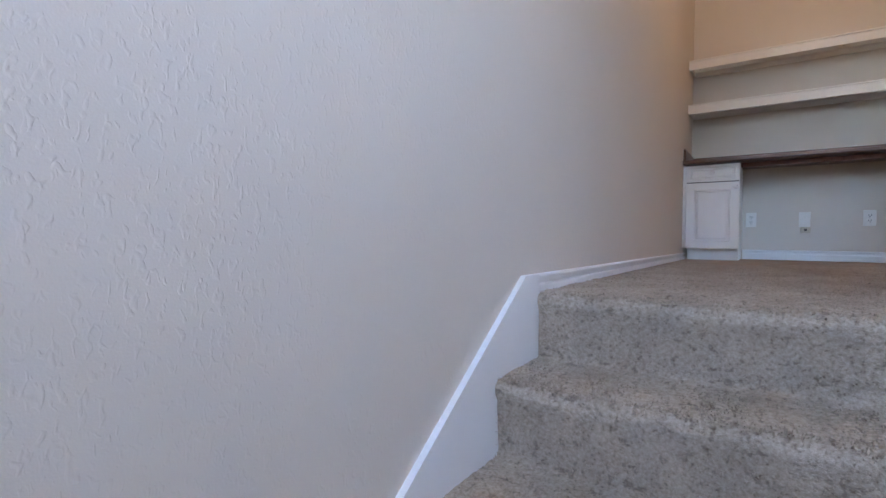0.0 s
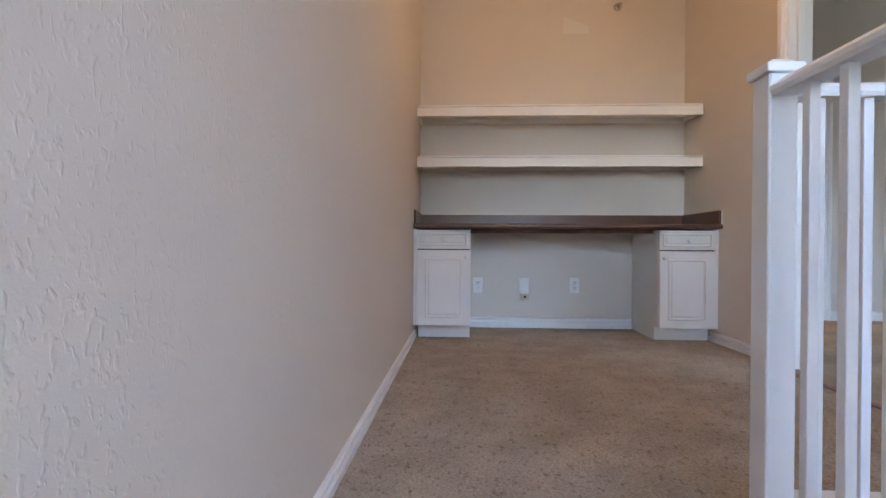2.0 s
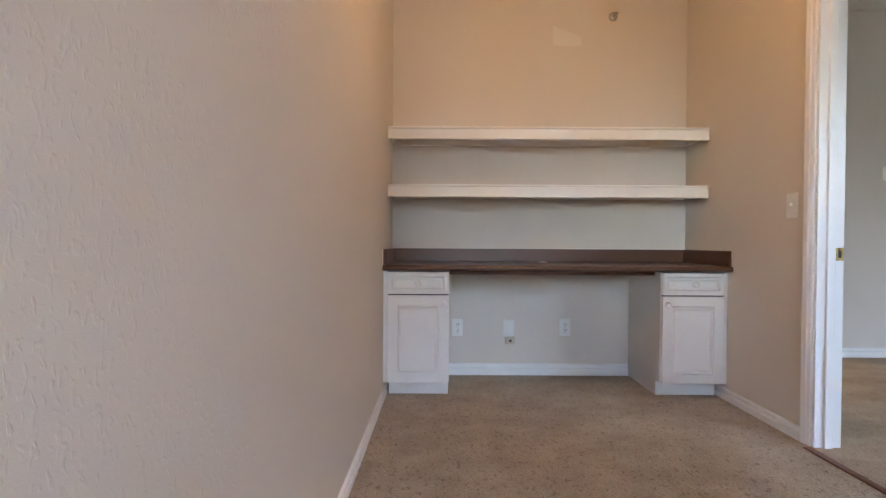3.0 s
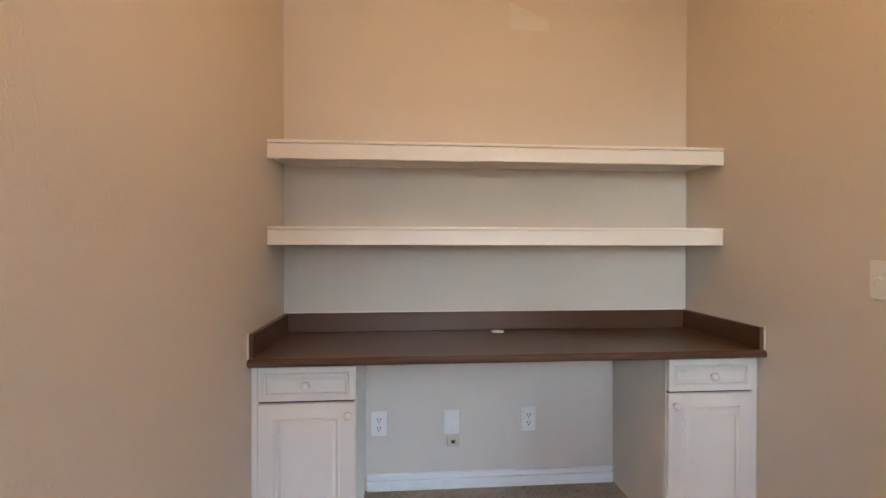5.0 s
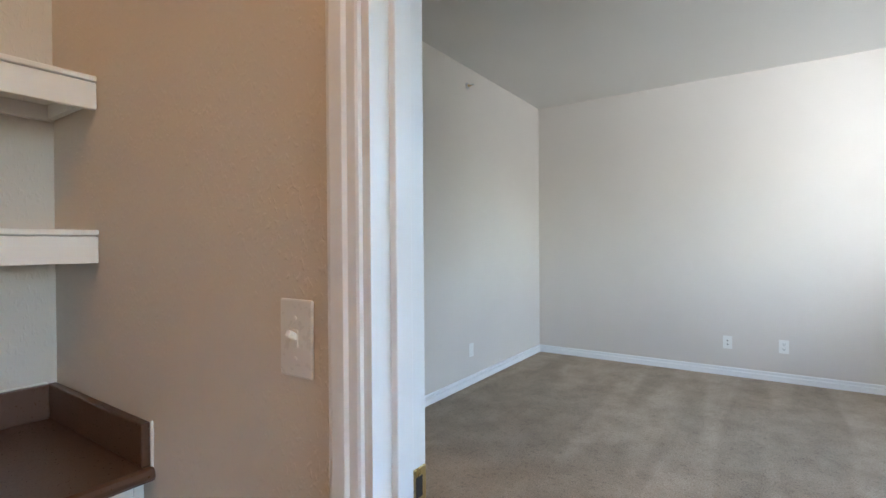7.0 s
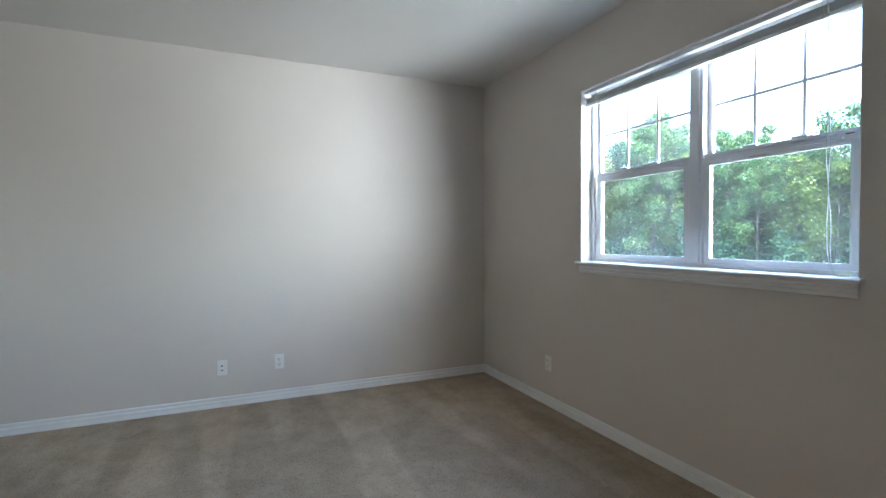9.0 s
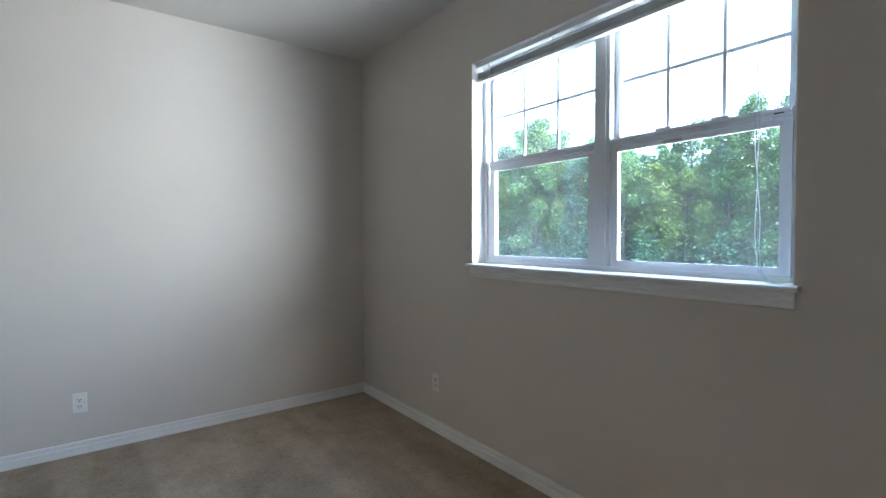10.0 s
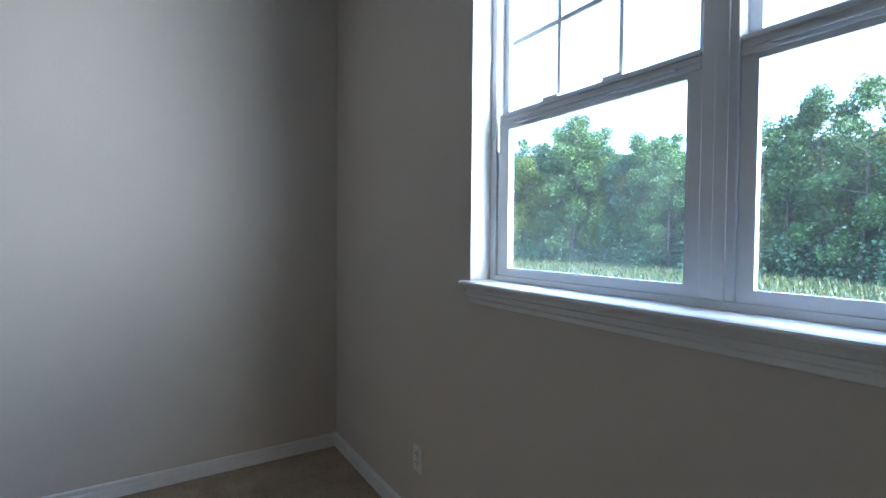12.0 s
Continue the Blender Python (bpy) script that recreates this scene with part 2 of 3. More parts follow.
def tube(points, radius, seg=6):
    bm = bmesh.new()
    rings = []
    pts = [Vector(p) for p in points]
    for k, p in enumerate(pts):
        d = (pts[min(k + 1, len(pts) - 1)] - pts[max(k - 1, 0)]).normalized()
        side = d.orthogonal().normalized()
        up = d.cross(side)
        rr = radius[k] if isinstance(radius, (list, tuple)) else radius
        rings.append([bm.verts.new(p + rr * (side * math.cos(2 * math.pi * j / seg) + up * math.sin(2 * math.pi * j / seg))) for j in range(seg)])
    for a, b in zip(rings, rings[1:]):
        best = min(range(seg), key=lambda s: (a[0].co - b[s].co).length)
        for j in range(seg):
            bm.faces.new((a[j], a[(j + 1) % seg], b[(best + j + 1) % seg], b[(best + j) % seg]))
    bm.faces.new(rings[0][::-1])
    bm.faces.new(rings[-1])
    bmesh.ops.recalc_face_normals(bm, faces=bm.faces[:])
    return bm


def to_mesh(name, bm, material, smooth=False):
    me = bpy.data.meshes.new(name)
    if smooth:
        for f in bm.faces:
            f.smooth = True
    bm.to_mesh(me)
    bm.free()
    me.materials.append(material)
    return me


def thing(name, place, label, category, group="", kind=""):
    ob = new(name)
    ob.location = place
    BASE[ob] = Vector(place)
    return tagged(ob, label, category, group, kind)


def part(name, bm, material, parent, label="", smooth=False):
    base = BASE[parent]
    bm.transform(Matrix.Translation(-base))
    ob = new(name, to_mesh(name, bm, material, smooth))
    ob.parent = parent
    BASE[ob] = base
    return tagged(ob, label)


def struct(name, bm, material, label, category):
    ob = new(name, to_mesh(name, bm, material))
    BASE[ob] = Vector((0, 0, 0))
    return tagged(ob, label, category, kind="structure")


# ---- plan ----
XE, XB = 1.965, 2.078          # landing face and bedroom face of the wall between them
YN = 5.0                       # wall behind the desk
BX, BS, BN = 6.52, 1.44, 5.55  # bedroom: east, south and north walls
H = 2.715
D0, D1, DH = 3.06, 3.87, 2.04  # bedroom doorway
W0, W1, WZ0, WZ1 = 3.533, 5.133, 1.124, 2.293  # bedroom window opening
NOSE, RISE, RUN = 1.675, 0.19, 0.252
EDGE = 2.49                    # landing edge towards the stairwell
CURB = 0.885

def holed_wall(axis, y0, y1, us, zs, holes):
    """One solid wall: a grid of cells between the planes y0 and y1, us along it and zs up; cells named in holes are open."""
    bm = bmesh.new()

    def at(i, k, y):
        p = (us[i], y, zs[k]) if axis == "x" else (y, us[i], zs[k])
        return bm.verts.new(p)

    cells = [(i, k) for i in range(len(us) - 1) for k in range(len(zs) - 1) if (i, k) not in holes]
    for i, k in cells:
        for y in (y0, y1):
            bm.faces.new([at(i, k, y), at(i + 1, k, y), at(i + 1, k + 1, y), at(i, k + 1, y)])
        for di, dk, (a, b) in ((-1, 0, ((0, 0), (0, 1))), (1, 0, ((1, 0), (1, 1))), (0, -1, ((0, 0), (1, 0))), (0, 1, ((0, 1), (1, 1)))):
            if (i + di, k + dk) not in cells:
                bm.faces.new([at(i + a[0], k + a[1], y0), at(i + b[0], k + b[1], y0), at(i + b[0], k + b[1], y1), at(i + a[0], k + a[1], y1)])
    bmesh.ops.remove_doubles(bm, verts=bm.verts[:], dist=0.0002)
    bmesh.ops.recalc_face_normals(bm, faces=bm.faces[:])
    return bm


struct("wall_west", boxes((-0.12, 0, -1.12, YN + 0.12, -1.4, H)), WALL, "tall cream wall with knock-down plaster texture beside the stairs", "wall")
struct("wall_north", boxes((0, XE, YN, YN + 0.12, -0.2, H)), WALL, "cream wall behind the built-in desk", "wall")
struct("wall_between", holed_wall("y", XE, XB, (-1.12, EDGE, D0 - 0.018, D1 + 0.018, BN + 0.12), (-1.4, -0.2, 0.0, DH + 0.018, H), {(2, 2), (2, 1), (2, 0), (3, 0)}), WALL, "cream wall with a doorway between landing and bedroom", "wall")
struct("wall_stair_south", holed_wall("x", -1.12, -1.0, (0, 0.2, 1.8, XE), (-1.4, 1.15, 2.45, H), {(1, 1)}), WALL, "cream wall of the lower stair landing with a high window opening", "wall")
struct("wall_bedroom_north", holed_wall("x", BN, BN + 0.12, (XB, 2.582, 3.378, BX), (-0.2, 0.0, 2.048, H), {(1, 1), (1, 0)}), WALL_BED, "pale bedroom wall with a doorway to the bathroom", "wall")
struct("wall_bedroom_east", boxes((BX, BX + 0.12, BS - 0.18, BN + 0.12, -0.2, H)), WALL_BED, "pale bedroom wall facing the door", "wall")
struct("wall_bedroom_south", holed_wall("x", BS - 0.18, BS, (XB, W0, W1, BX), (-0.2, WZ0 - 0.022, WZ1, H), {(1, 1)}), WALL_BED, "pale bedroom wall with a double window", "wall")
struct("wall_bathroom", boxes((2.0, 2.1, BN + 0.12, 7.6, -0.2, H), (3.46, 3.56, BN + 0.12, 7.6, -0.2, H), (2.0, 3.56, 7.6, 7.7, -0.2, H)),
       WALL_BED, "plain bathroom walls in warm light", "wall")
struct("ceiling_bedroom", boxes((XB, BX + 0.12, BS - 0.18, BN, H, H + 0.1)), CEIL, "flat pale textured bedroom ceiling", "ceiling")
struct("ceiling_landing", boxes((-0.12, XB, -1.12, YN + 0.12, H, H + 0.1)), CEIL, "flat pale ceiling over landing and stairs", "ceiling")
struct("ceiling_bathroom", boxes((2.0, 3.56, BN + 0.0005, 7.7, H, H + 0.1)), CEIL, "pale bathroom ceiling", "ceiling")


def carpet_steps():
    """Landing strip, treads and risers in one run of carpet with rolled nosings, subdivided and uneven."""
    prof = [(EDGE, 0.0)]
    for k in range(6):
        y, z = NOSE - k * RUN, -k * RISE
        prof += [(y + 0.10, z + 0.001), (y + 0.022, z - 0.001), (y + 0.006, z - 0.006), (y - 0.004, z - 0.018), (y - 0.005, z - 0.034),
                 (y + 0.004, z - 0.055), (y + 0.010, z - 0.10), (y + 0.012, z - RISE + 0.012), (y + 0.006, z - RISE + 0.002)]
    prof += [(NOSE - 6 * RUN + 0.02, -6 * RISE), (-1.0, -6 * RISE)]
    fine = []
    for (a, b), (c, d) in zip(prof, prof[1:]):
        n = max(1, int(math.hypot(c - a, d - b) / 0.012))
        fine += [(a + (c - a) * k / n, b + (d - b) * k / n) for k in range(n)]
    fine.append(prof[-1])
    bm = bmesh.new()
    cols = 75
    grid = []
    for j, (y, z) in enumerate(fine):
        a, b = fine[max(0, j - 1)], fine[min(len(fine) - 1, j + 1)]
        nn = Vector((0, -(b[1] - a[1]), b[0] - a[0]))
        nn = nn.normalized() if nn.length else Vector((0, 0, 1))
        if nn.z < 0 or (abs(nn.z) < 0.05 and nn.y > 0):
            nn = -nn
        row = []
        wide = CURB if y > NOSE - 0.03 and z > -0.05 else 1.0
        for i in range(cols + 1):
            p = Vector((wide * i / cols, y, z))
            bumpy = min(1.0, max(0.0, (EDGE - y) / 0.2)) * 1.0 * (0.0045 * noise.noise(p * 45) + 0.003 * noise.noise(p * 110) + 0.004 * noise.noise(p * 9)) - 0.0005
            row.append(bm.verts.new(p + nn * bumpy))
        grid.append(row)
    for a, b in zip(grid, grid[1:]):
        for i in range(cols):
            bm.faces.new((a[i], b[i], b[i + 1], a[i + 1]))
    bmesh.ops.recalc_face_normals(bm, faces=bm.faces[:])
    for f in bm.faces:
        f.smooth = True
    return bm


struct("stair_carpet", carpet_steps(), CARPET, "beige cut-pile carpet wrapped over the stairs and landing edge", "carpeted stairs")


def tufts():
    """Loose pile standing up from the stair and landing carpet."""
    rng = random.Random(3)
    verts, faces = [], []

    def blade(p, nn, size):
        a = rng.uniform(0, 6.283)
        side = Vector((math.cos(a), math.sin(a), 0.3 * rng.uniform(-1, 1))).normalized() * size * 0.28
        lean = Vector((rng.gauss(0, 0.5), rng.gauss(0, 0.5), rng.gauss(0, 0.3)))
        tip = p + (nn + lean * 0.7).normalized() * size
        k = len(verts)
        verts.extend((p - side, p + side, tip))
        faces.append((k, k + 1, k + 2))

    for k in range(4):
        y, z = NOSE - k * RUN, -k * RISE
        for _ in range(7500):
            s = rng.uniform(0, RISE + RUN)
            x = rng.uniform(0.018, CURB - 0.006 if k == 0 else 0.95)
            if s < RISE - 0.02:
                blade(Vector((x, y + 0.004, z - 0.015 - s)), Vector((0, -1, 0.15)), rng.uniform(0.006, 0.011))
            else:
                blade(Vector((x, y + (RUN if k else 0.82) * rng.random() - 0.002, z - 0.002)), Vector((0, -0.2, 1)), rng.uniform(0.005, 0.010))
        for _ in range(1500):
            blade(Vector((rng.uniform(0.018, CURB - 0.006), y + rng.uniform(-0.004, 0.015), z - rng.uniform(0.001, 0.03))), Vector((0, -0.7, 0.7)), rng.uniform(0.005, 0.010))
    for _ in range(16000):
        blade(Vector((rng.uniform(0.02, 1.94), rng.uniform(EDGE + 0.012, 3.7), -0.001)), Vector((0, -0.1, 1)), rng.uniform(0.004, 0.008))
    me = bpy.data.meshes.new("carpet_pile")
    me.from_pydata([tuple(v) for v in verts], [], faces)
    me.materials.append(CARPET)
    return me


tagged(new("carpet_pile", tufts()), "loose beige carpet pile on the stairs and landing", "carpet pile", kind="stuff")
struct("stair_base", extrude([(EDGE, -0.02), (NOSE + 0.02, -0.02)] + [q for k in range(6) for q in ((NOSE + 0.022 - k * RUN, -RISE * (k + 1) - 0.02), (NOSE + 0.022 - (k + 1) * RUN, -RISE * (k + 1) - 0.02))] + [(-1.0, -6 * RISE - 0.02), (-1.0, -1.4), (EDGE, -1.4)], "x", 0.0, 0.95),
       TRIM, "white boxed-in underside of the stair flight", "stairs")
struct("floor_stair_lower", boxes((1.0, XE, -1.0, 0.2, -1.25, -6 * RISE)), CARPET, "beige carpet on the lower stair landing", "floor")
struct("floor_stairwell", boxes((0.95, XE, 0.2, EDGE + 0.3, -1.4, -1.3)), CARPET, "beige carpeted lower flight in the stairwell", "floor")
struct("landing_edge", boxes((1.06, XE, EDGE - 0.02, EDGE - 0.002, -1.3, -0.036)), TRIM, "white face below the landing edge", "trim")
struct("floor_landing", boxes((0, XE, EDGE, YN, -0.15, 0)), CARPET, "worn beige cut-pile carpet on the upper landing", "floor")
struct("floor_bedroom", boxes((XE, BX, BS, BN, -0.15, 0)), CARPET_BED, "beige bedroom carpet with vacuum streaks", "floor")
struct("floor_bathroom", boxes((2.1, 3.46, BN, 7.6, -0.15, -0.002)), CARPET_BED, "pale bathroom floor", "floor")
struct("threshold_strip", boxes((XE - 0.05, XE - 0.015, D0, D1, 0, 0.006), bevel=0.002), STRIP, "red-brown carpet joining strip in the doorway", "threshold")

# ---- baseboards ----
BBP = [(0, 0), (0.0165, 0), (0.0165, 0.017), (0.0145, 0.019), (0.0165, 0.021), (0.0170, 0.043), (0.0155, 0.0465), (0.0020, 0.0480), (0.0020, 0.0610), (0.0135, 0.0630), (0.0140, 0.0700), (0.0100, 0.0755), (0, 0.077)]


def baseboard(axis, wall, side, a, b, label, sunk=0.0):
    """Stepped board on a wall: axis it runs along, the wall's coordinate, the way it faces, from a to b."""
    bm = extrude([(wall + side * d, z - sunk) for d, z in BBP], axis, a, b)
    return struct("baseboard", bm, TRIM, label, "baseboard")


LB = "white stepped wooden baseboard along the wall"
baseboard("y", 0, 1, NOSE + 0.005, 4.60, LB, 0.026)
baseboard("x", YN, -1, 0.385, 1.585, LB)
baseboard("y", XE, -1, D1 + 0.074, 4.60, LB, 0.015)
baseboard("y", XE, -1, EDGE, D0 - 0.074, LB, 0.015)
baseboard("y", BX, -1, BS, BN, LB)
baseboard("x", BS, 1, XB, BX - 0.014, LB)
baseboard("x", BN, -1, 3.435, BX - 0.016, LB)
baseboard("y", XB, 1, BS + 0.014, D0 - 0.074, LB)
baseboard("y", XB, 1, D1 + 0.074, BN - 0.014, LB)

# stair skirt on the wall: one sloped board with a flat cap
sk = [(NOSE + 0.005, 0.051), (NOSE - 0.085, 0.051), (NOSE - 0.085 - 1.65, 0.051 - 1.65 * 0.715), (NOSE - 0.085 - 1.65, -1.40), (NOSE - 1.4, -1.30), (NOSE + 0.005, -0.30)]
struct("stair_skirt", extrude(sk, "x", 0.0, 0.016), TRIM, "white painted skirt board sloping beside the stairs", "stair skirt")

# ---- doorways ----


def doorway(name, along, faces, a, b, top, label):
    """Jamb, stops and casings of a doorway. along: the axis of the opening's width; faces: the wall's two planes."""
    f0, f1 = faces
    ob = thing(name, (f0, a, 0) if along == "y" else (a, f0, 0), label, "door frame", kind="structure")

    def put(pn, u0, u1, v0, v1, z0, z1, bv):
        r = (v0, v1, u0, u1, z0, z1) if along == "y" else (u0, u1, v0, v1, z0, z1)
        part(pn, boxes(r, bevel=bv), TRIM, ob)

    put("jamb", b, b + 0.018, f0 - 0.002, f1 + 0.002, 0.001, top, 0.001)
    put("jamb", a - 0.018, a, f0 - 0.002, f1 + 0.002, 0.001, top, 0.001)
    put("head_jamb", a - 0.018, b + 0.018, f0 - 0.002, f1 + 0.002, top, top + 0.018, 0.001)
    m0, m1 = f0 + 0.036, f1 - 0.042
    put("door_stop", b - 0.012, b, m0, m1, 0.001, top, 0.002)
    put("door_stop", a, a + 0.012, m0, m1, 0.001, top, 0.002)
    put("door_stop", a, b, m0, m1, top - 0.012, top, 0.002)
    prof = [(0, 0), (0.009, 0), (0.011, 0.004), (0.012, 0.018), (0.016, 0.024), (0.017, 0.046), (0.014, 0.055), (0.010, 0.058), (0, 0.058)]
    for face, s in ((f0, -1), (f1, 1)):
        for edge, w in ((b + 0.014, 1), (a - 0.014, -1)):
            pts = [(face + s * d, edge + w * u) for d, u in prof]
            bm = extrude(pts if along == "y" else [(q, p) for p, q in pts], "z", 0.001, top + 0.072)
            part("casing", bm, TRIM, ob)
        pts = [(face + s * d * 0.98, top + 0.014 + u) for d, u in prof]
        part("head_casing", extrude(pts, along, a - 0.014, b + 0.014), TRIM, ob)
    return ob


d1 = doorway("door_frame_1", "y", (XE, XB), D0, D1, DH, "white painted door frame with moulded casing, door away")
st = part("strike_plate", boxes((2.044, 2.078, D1 - 0.0025, D1 + 0.001, 0.818, 0.873), bevel=0.001), BRASS, d1, "worn brass strike plate")
part("latch_hole", boxes((2.053, 2.068, D1 - 0.0032, D1 - 0.001, 0.830, 0.861)), DARK, st)
doorway("door_frame_2", "x", (BN, BN + 0.12), 2.60, 3.36, 2.03, "white painted bathroom door frame in the bedroom")

# closed oak door on the bathroom's side wall
bd = thing("closet_door", (3.46, 6.2, 0), "closed golden oak panel door in warm light in the bathroom", "door")
leaf = part("door_leaf", boxes((3.430, 3.459, 5.80, 6.56, 0.014, 1.985), bevel=0.002), DOORWOOD, bd)
for z0, z1 in ((0.18, 0.86), (1.0, 1.40), (1.50, 1.88)):
    for y0, y1 in ((5.90, 6.13), (6.23, 6.46)):
        part("door_panel", boxes((3.424, 3.4305, y0, y1, z0, z1), bevel=0.003), DOORWOOD, leaf)
part("head_casing", boxes((3.438, 3.459, 5.74, 6.62, 1.992, 2.05), bevel=0.004), TRIM, bd)
for y in (5.74, 6.565):
    part("casing", boxes((3.438, 3.459, y, y + 0.055, 0, 1.9915), bevel=0.004), TRIM, bd)

# ---- railing round the stairwell ----
RX, RY = 0.992, 2.438
rail = thing("stair_railing", (RX, RY, -0.012), "white painted railing with square balusters round the stairwell", "railing")


def newel(x, y):
    s, c = 0.030, 0.038
    ob = part("newel_post", boxes((x - s, x + s, y - s, y + s, -0.012, 0.976), bevel=0.005), TRIM, rail)
    bm = boxes((x - c, x + c, y - c, y + c, 0.976, 0.996), bevel=0.003)
    corners = ((-1, -1), (1, -1), (1, 1), (-1, 1))
    low = [bm.verts.new((x + dx * (s + 0.004), y + dy * (s + 0.004), 0.994)) for dx, dy in corners]
    high = [bm.verts.new((x + dx * 0.016, y + dy * 0.016, 1.008)) for dx, dy in corners]
    for k in range(4):
        bm.faces.new((low[k], low[(k + 1) % 4], high[(k + 1) % 4], high[k]))
    bm.faces.new(high)
    part("newel_cap", bm, TRIM, ob)
    part("base_trim", boxes((x - c, x + c, y - c, y + c, -0.012, 0.002), bevel=0.004), TRIM, ob)


newel(RX, RY)
newel(RX, NOSE - 0.02)
RP = [(-0.024, 0), (-0.029, 0.008), (-0.029, 0.018), (-0.020, 0.028), (0, 0.032), (0.020, 0.028), (0.029, 0.018), (0.029, 0.008), (0.024, 0)]
part("top_rail", extrude([(RX + u, 0.928 + v) for u, v in RP], "y", NOSE + 0.010, RY - 0.030), TRIM, rail)
part("top_rail", extrude([(RY + u, 0.928 + v) for u, v in RP], "x", RX + 0.030, XE), TRIM, rail)
part("bottom_rail", boxes((RX - 0.020, RX + 0.020, NOSE + 0.010, RY - 0.030, 0.056, 0.080), bevel=0.003), TRIM, rail)
part("bottom_rail", boxes((RX + 0.030, XE, RY - 0.020, RY + 0.020, 0.064, 0.088), bevel=0.003), TRIM, rail)
bal = to_mesh("baluster", boxes((-0.0105, 0.0105, -0.0105, 0.0105, 0, 0.857), bevel=0.002), TRIM)


def baluster(x, y, z):
    ob = new("baluster", bal)
    ob.parent = rail
    ob.location = Vector((x, y, z)) - BASE[rail]


for k in range(7):
    baluster(RX, 2.330 - 0.090 * k, 0.076)
for k in range(9):
    baluster(RX + 0.088 + 0.098 * k, RY, 0.082)
struct("curb_cap", boxes((CURB, 1.11, NOSE - 0.10, EDGE - 0.001, -0.035, -0.012), (1.11, XE, 2.32, EDGE - 0.001, -0.035, -0.012), bevel=0.003), TRIM, "wide white painted cap board under the stair railing", "curb")
struct("stringer_face", boxes((0.951, 1.06, -1.0, EDGE - 0.001, -1.3, -0.036)), TRIM, "white painted wall below the railing", "wall")

# ---- desk niche ----
CF = 4.505  # front of the cabinet doors


def raised_front(x0, x1, z0, z1, frame_w, y, material, parent, name):
    """A cabinet front: slab with a routed groove round a raised centre panel."""
    slab = part(name, boxes((x0, x1, y, y + 0.018, z0, z1), bevel=0.003), material, parent)
    bm = bmesh.new()
    a0, a1, c0, c1 = x0 + frame_w, x1 - frame_w, z0 + frame_w, z1 - frame_w
    g, q = 0.006, 0.016

    def ring(m0, m1, d0, d1):
        o = [(a0 + m0, c0 + m0), (a1 - m0, c0 + m0), (a1 - m0, c1 - m0), (a0 + m0, c1 - m0)]
        i = [(a0 + m1, c0 + m1), (a1 - m1, c0 + m1), (a1 - m1, c1 - m1), (a0 + m1, c1 - m1)]
        ov, iv = [bm.verts.new((u, y + d0, v)) for u, v in o], [bm.verts.new((u, y + d1, v)) for u, v in i]
        for k in range(4):
            bm.faces.new((ov[k], ov[(k + 1) % 4], iv[(k + 1) % 4], iv[k]))

    ring(-g, -0.001, -0.0003, -0.0065)
    ring(-0.001, 0.003, -0.0065, -0.0065)
    ring(0.003, 0.007, -0.0065, -0.0006)
    ring(0.007, 0.010, -0.0006, -0.0006)
    ring(0.010, q + 0.006, -0.0006, -0.0055)
    m1 = q + 0.006
    bm.faces.new([bm.verts.new((u, y - 0.0055, v)) for u, v in ((a0 + m1, c0 + m1), (a1 - m1, c0 + m1), (a1 - m1, c1 - m1), (a0 + m1, c1 - m1))])
    bmesh.ops.remove_doubles(bm, verts=bm.verts[:], dist=0.0001)
    bmesh.ops.recalc_face_normals(bm, faces=bm.faces[:])
    part("raised_panel", bm, material, slab)
    return slab


def knob(x, z, y, parent):
    part("knob", lathe([(0.007, -0.002), (0.006, 0.010), (0.012, 0.014), (0.0155, 0.020), (0.015, 0.026), (0.010, 0.030), (0.003, 0.031)], (x, y, z), (0, -1, 0)), KNOB, parent, "white ceramic knob", smooth=True)


def cabinet(x0, x1, filler, knob_side, label):
    ob = thing("desk_cabinet", ((x0 + x1) / 2, 4.75, 0), label, "cabinet", "cabinets under the desk")
    part("body", boxes((x0, x1, CF + 0.019, YN - 0.004, 0.088, 0.724), bevel=0.001), CAB, ob)
    part("toe_kick", boxes((x0 + 0.004, x1 - 0.004, CF + 0.085, YN - 0.004, 0, 0.0875)), CAB, ob)
    if filler:
        part("filler_strip", boxes((*filler, CF + 0.006, CF + 0.03, 0.088, 0.724), bevel=0.001), CAB, ob)
    # dark strips laid in the gaps in place of their shade
    part("gap_shade_strip", boxes((x0 + 0.004, x1 - 0.004, CF + 0.0135, CF + 0.0188, 0.5865, 0.5935)), DARK, ob, "dark strip for the shade between drawer and door")
    part("gap_shade_strip", boxes((x0 + 0.004, x1 - 0.004, CF + 0.0135, CF + 0.0188, 0.7205, 0.724)), DARK, ob, "dark strip for the shade under the desk top")
    d = raised_front(x0 + 0.003, x1 - 0.003, 0.594, 0.720, 0.026, CF, CAB, ob, "drawer_front")
    knob((x0 + x1) / 2, 0.656, CF - 0.003, d)
    e = raised_front(x0 + 0.003, x1 - 0.003, 0.088, 0.586, 0.060, CF, CAB, ob, "door")
    knob(x1 - 0.026 if knob_side > 0 else x0 + 0.026, 0.543, CF - 0.001, e)
    return ob


cabinet(0.024, 0.378, (0.002, 0.0235), 1, "white desk cabinet with drawer and raised-panel door against the stair wall")
cabinet(1.588, 1.944, (1.9445, 1.963), -1, "white desk cabinet with drawer and raised-panel door by the bedroom wall")

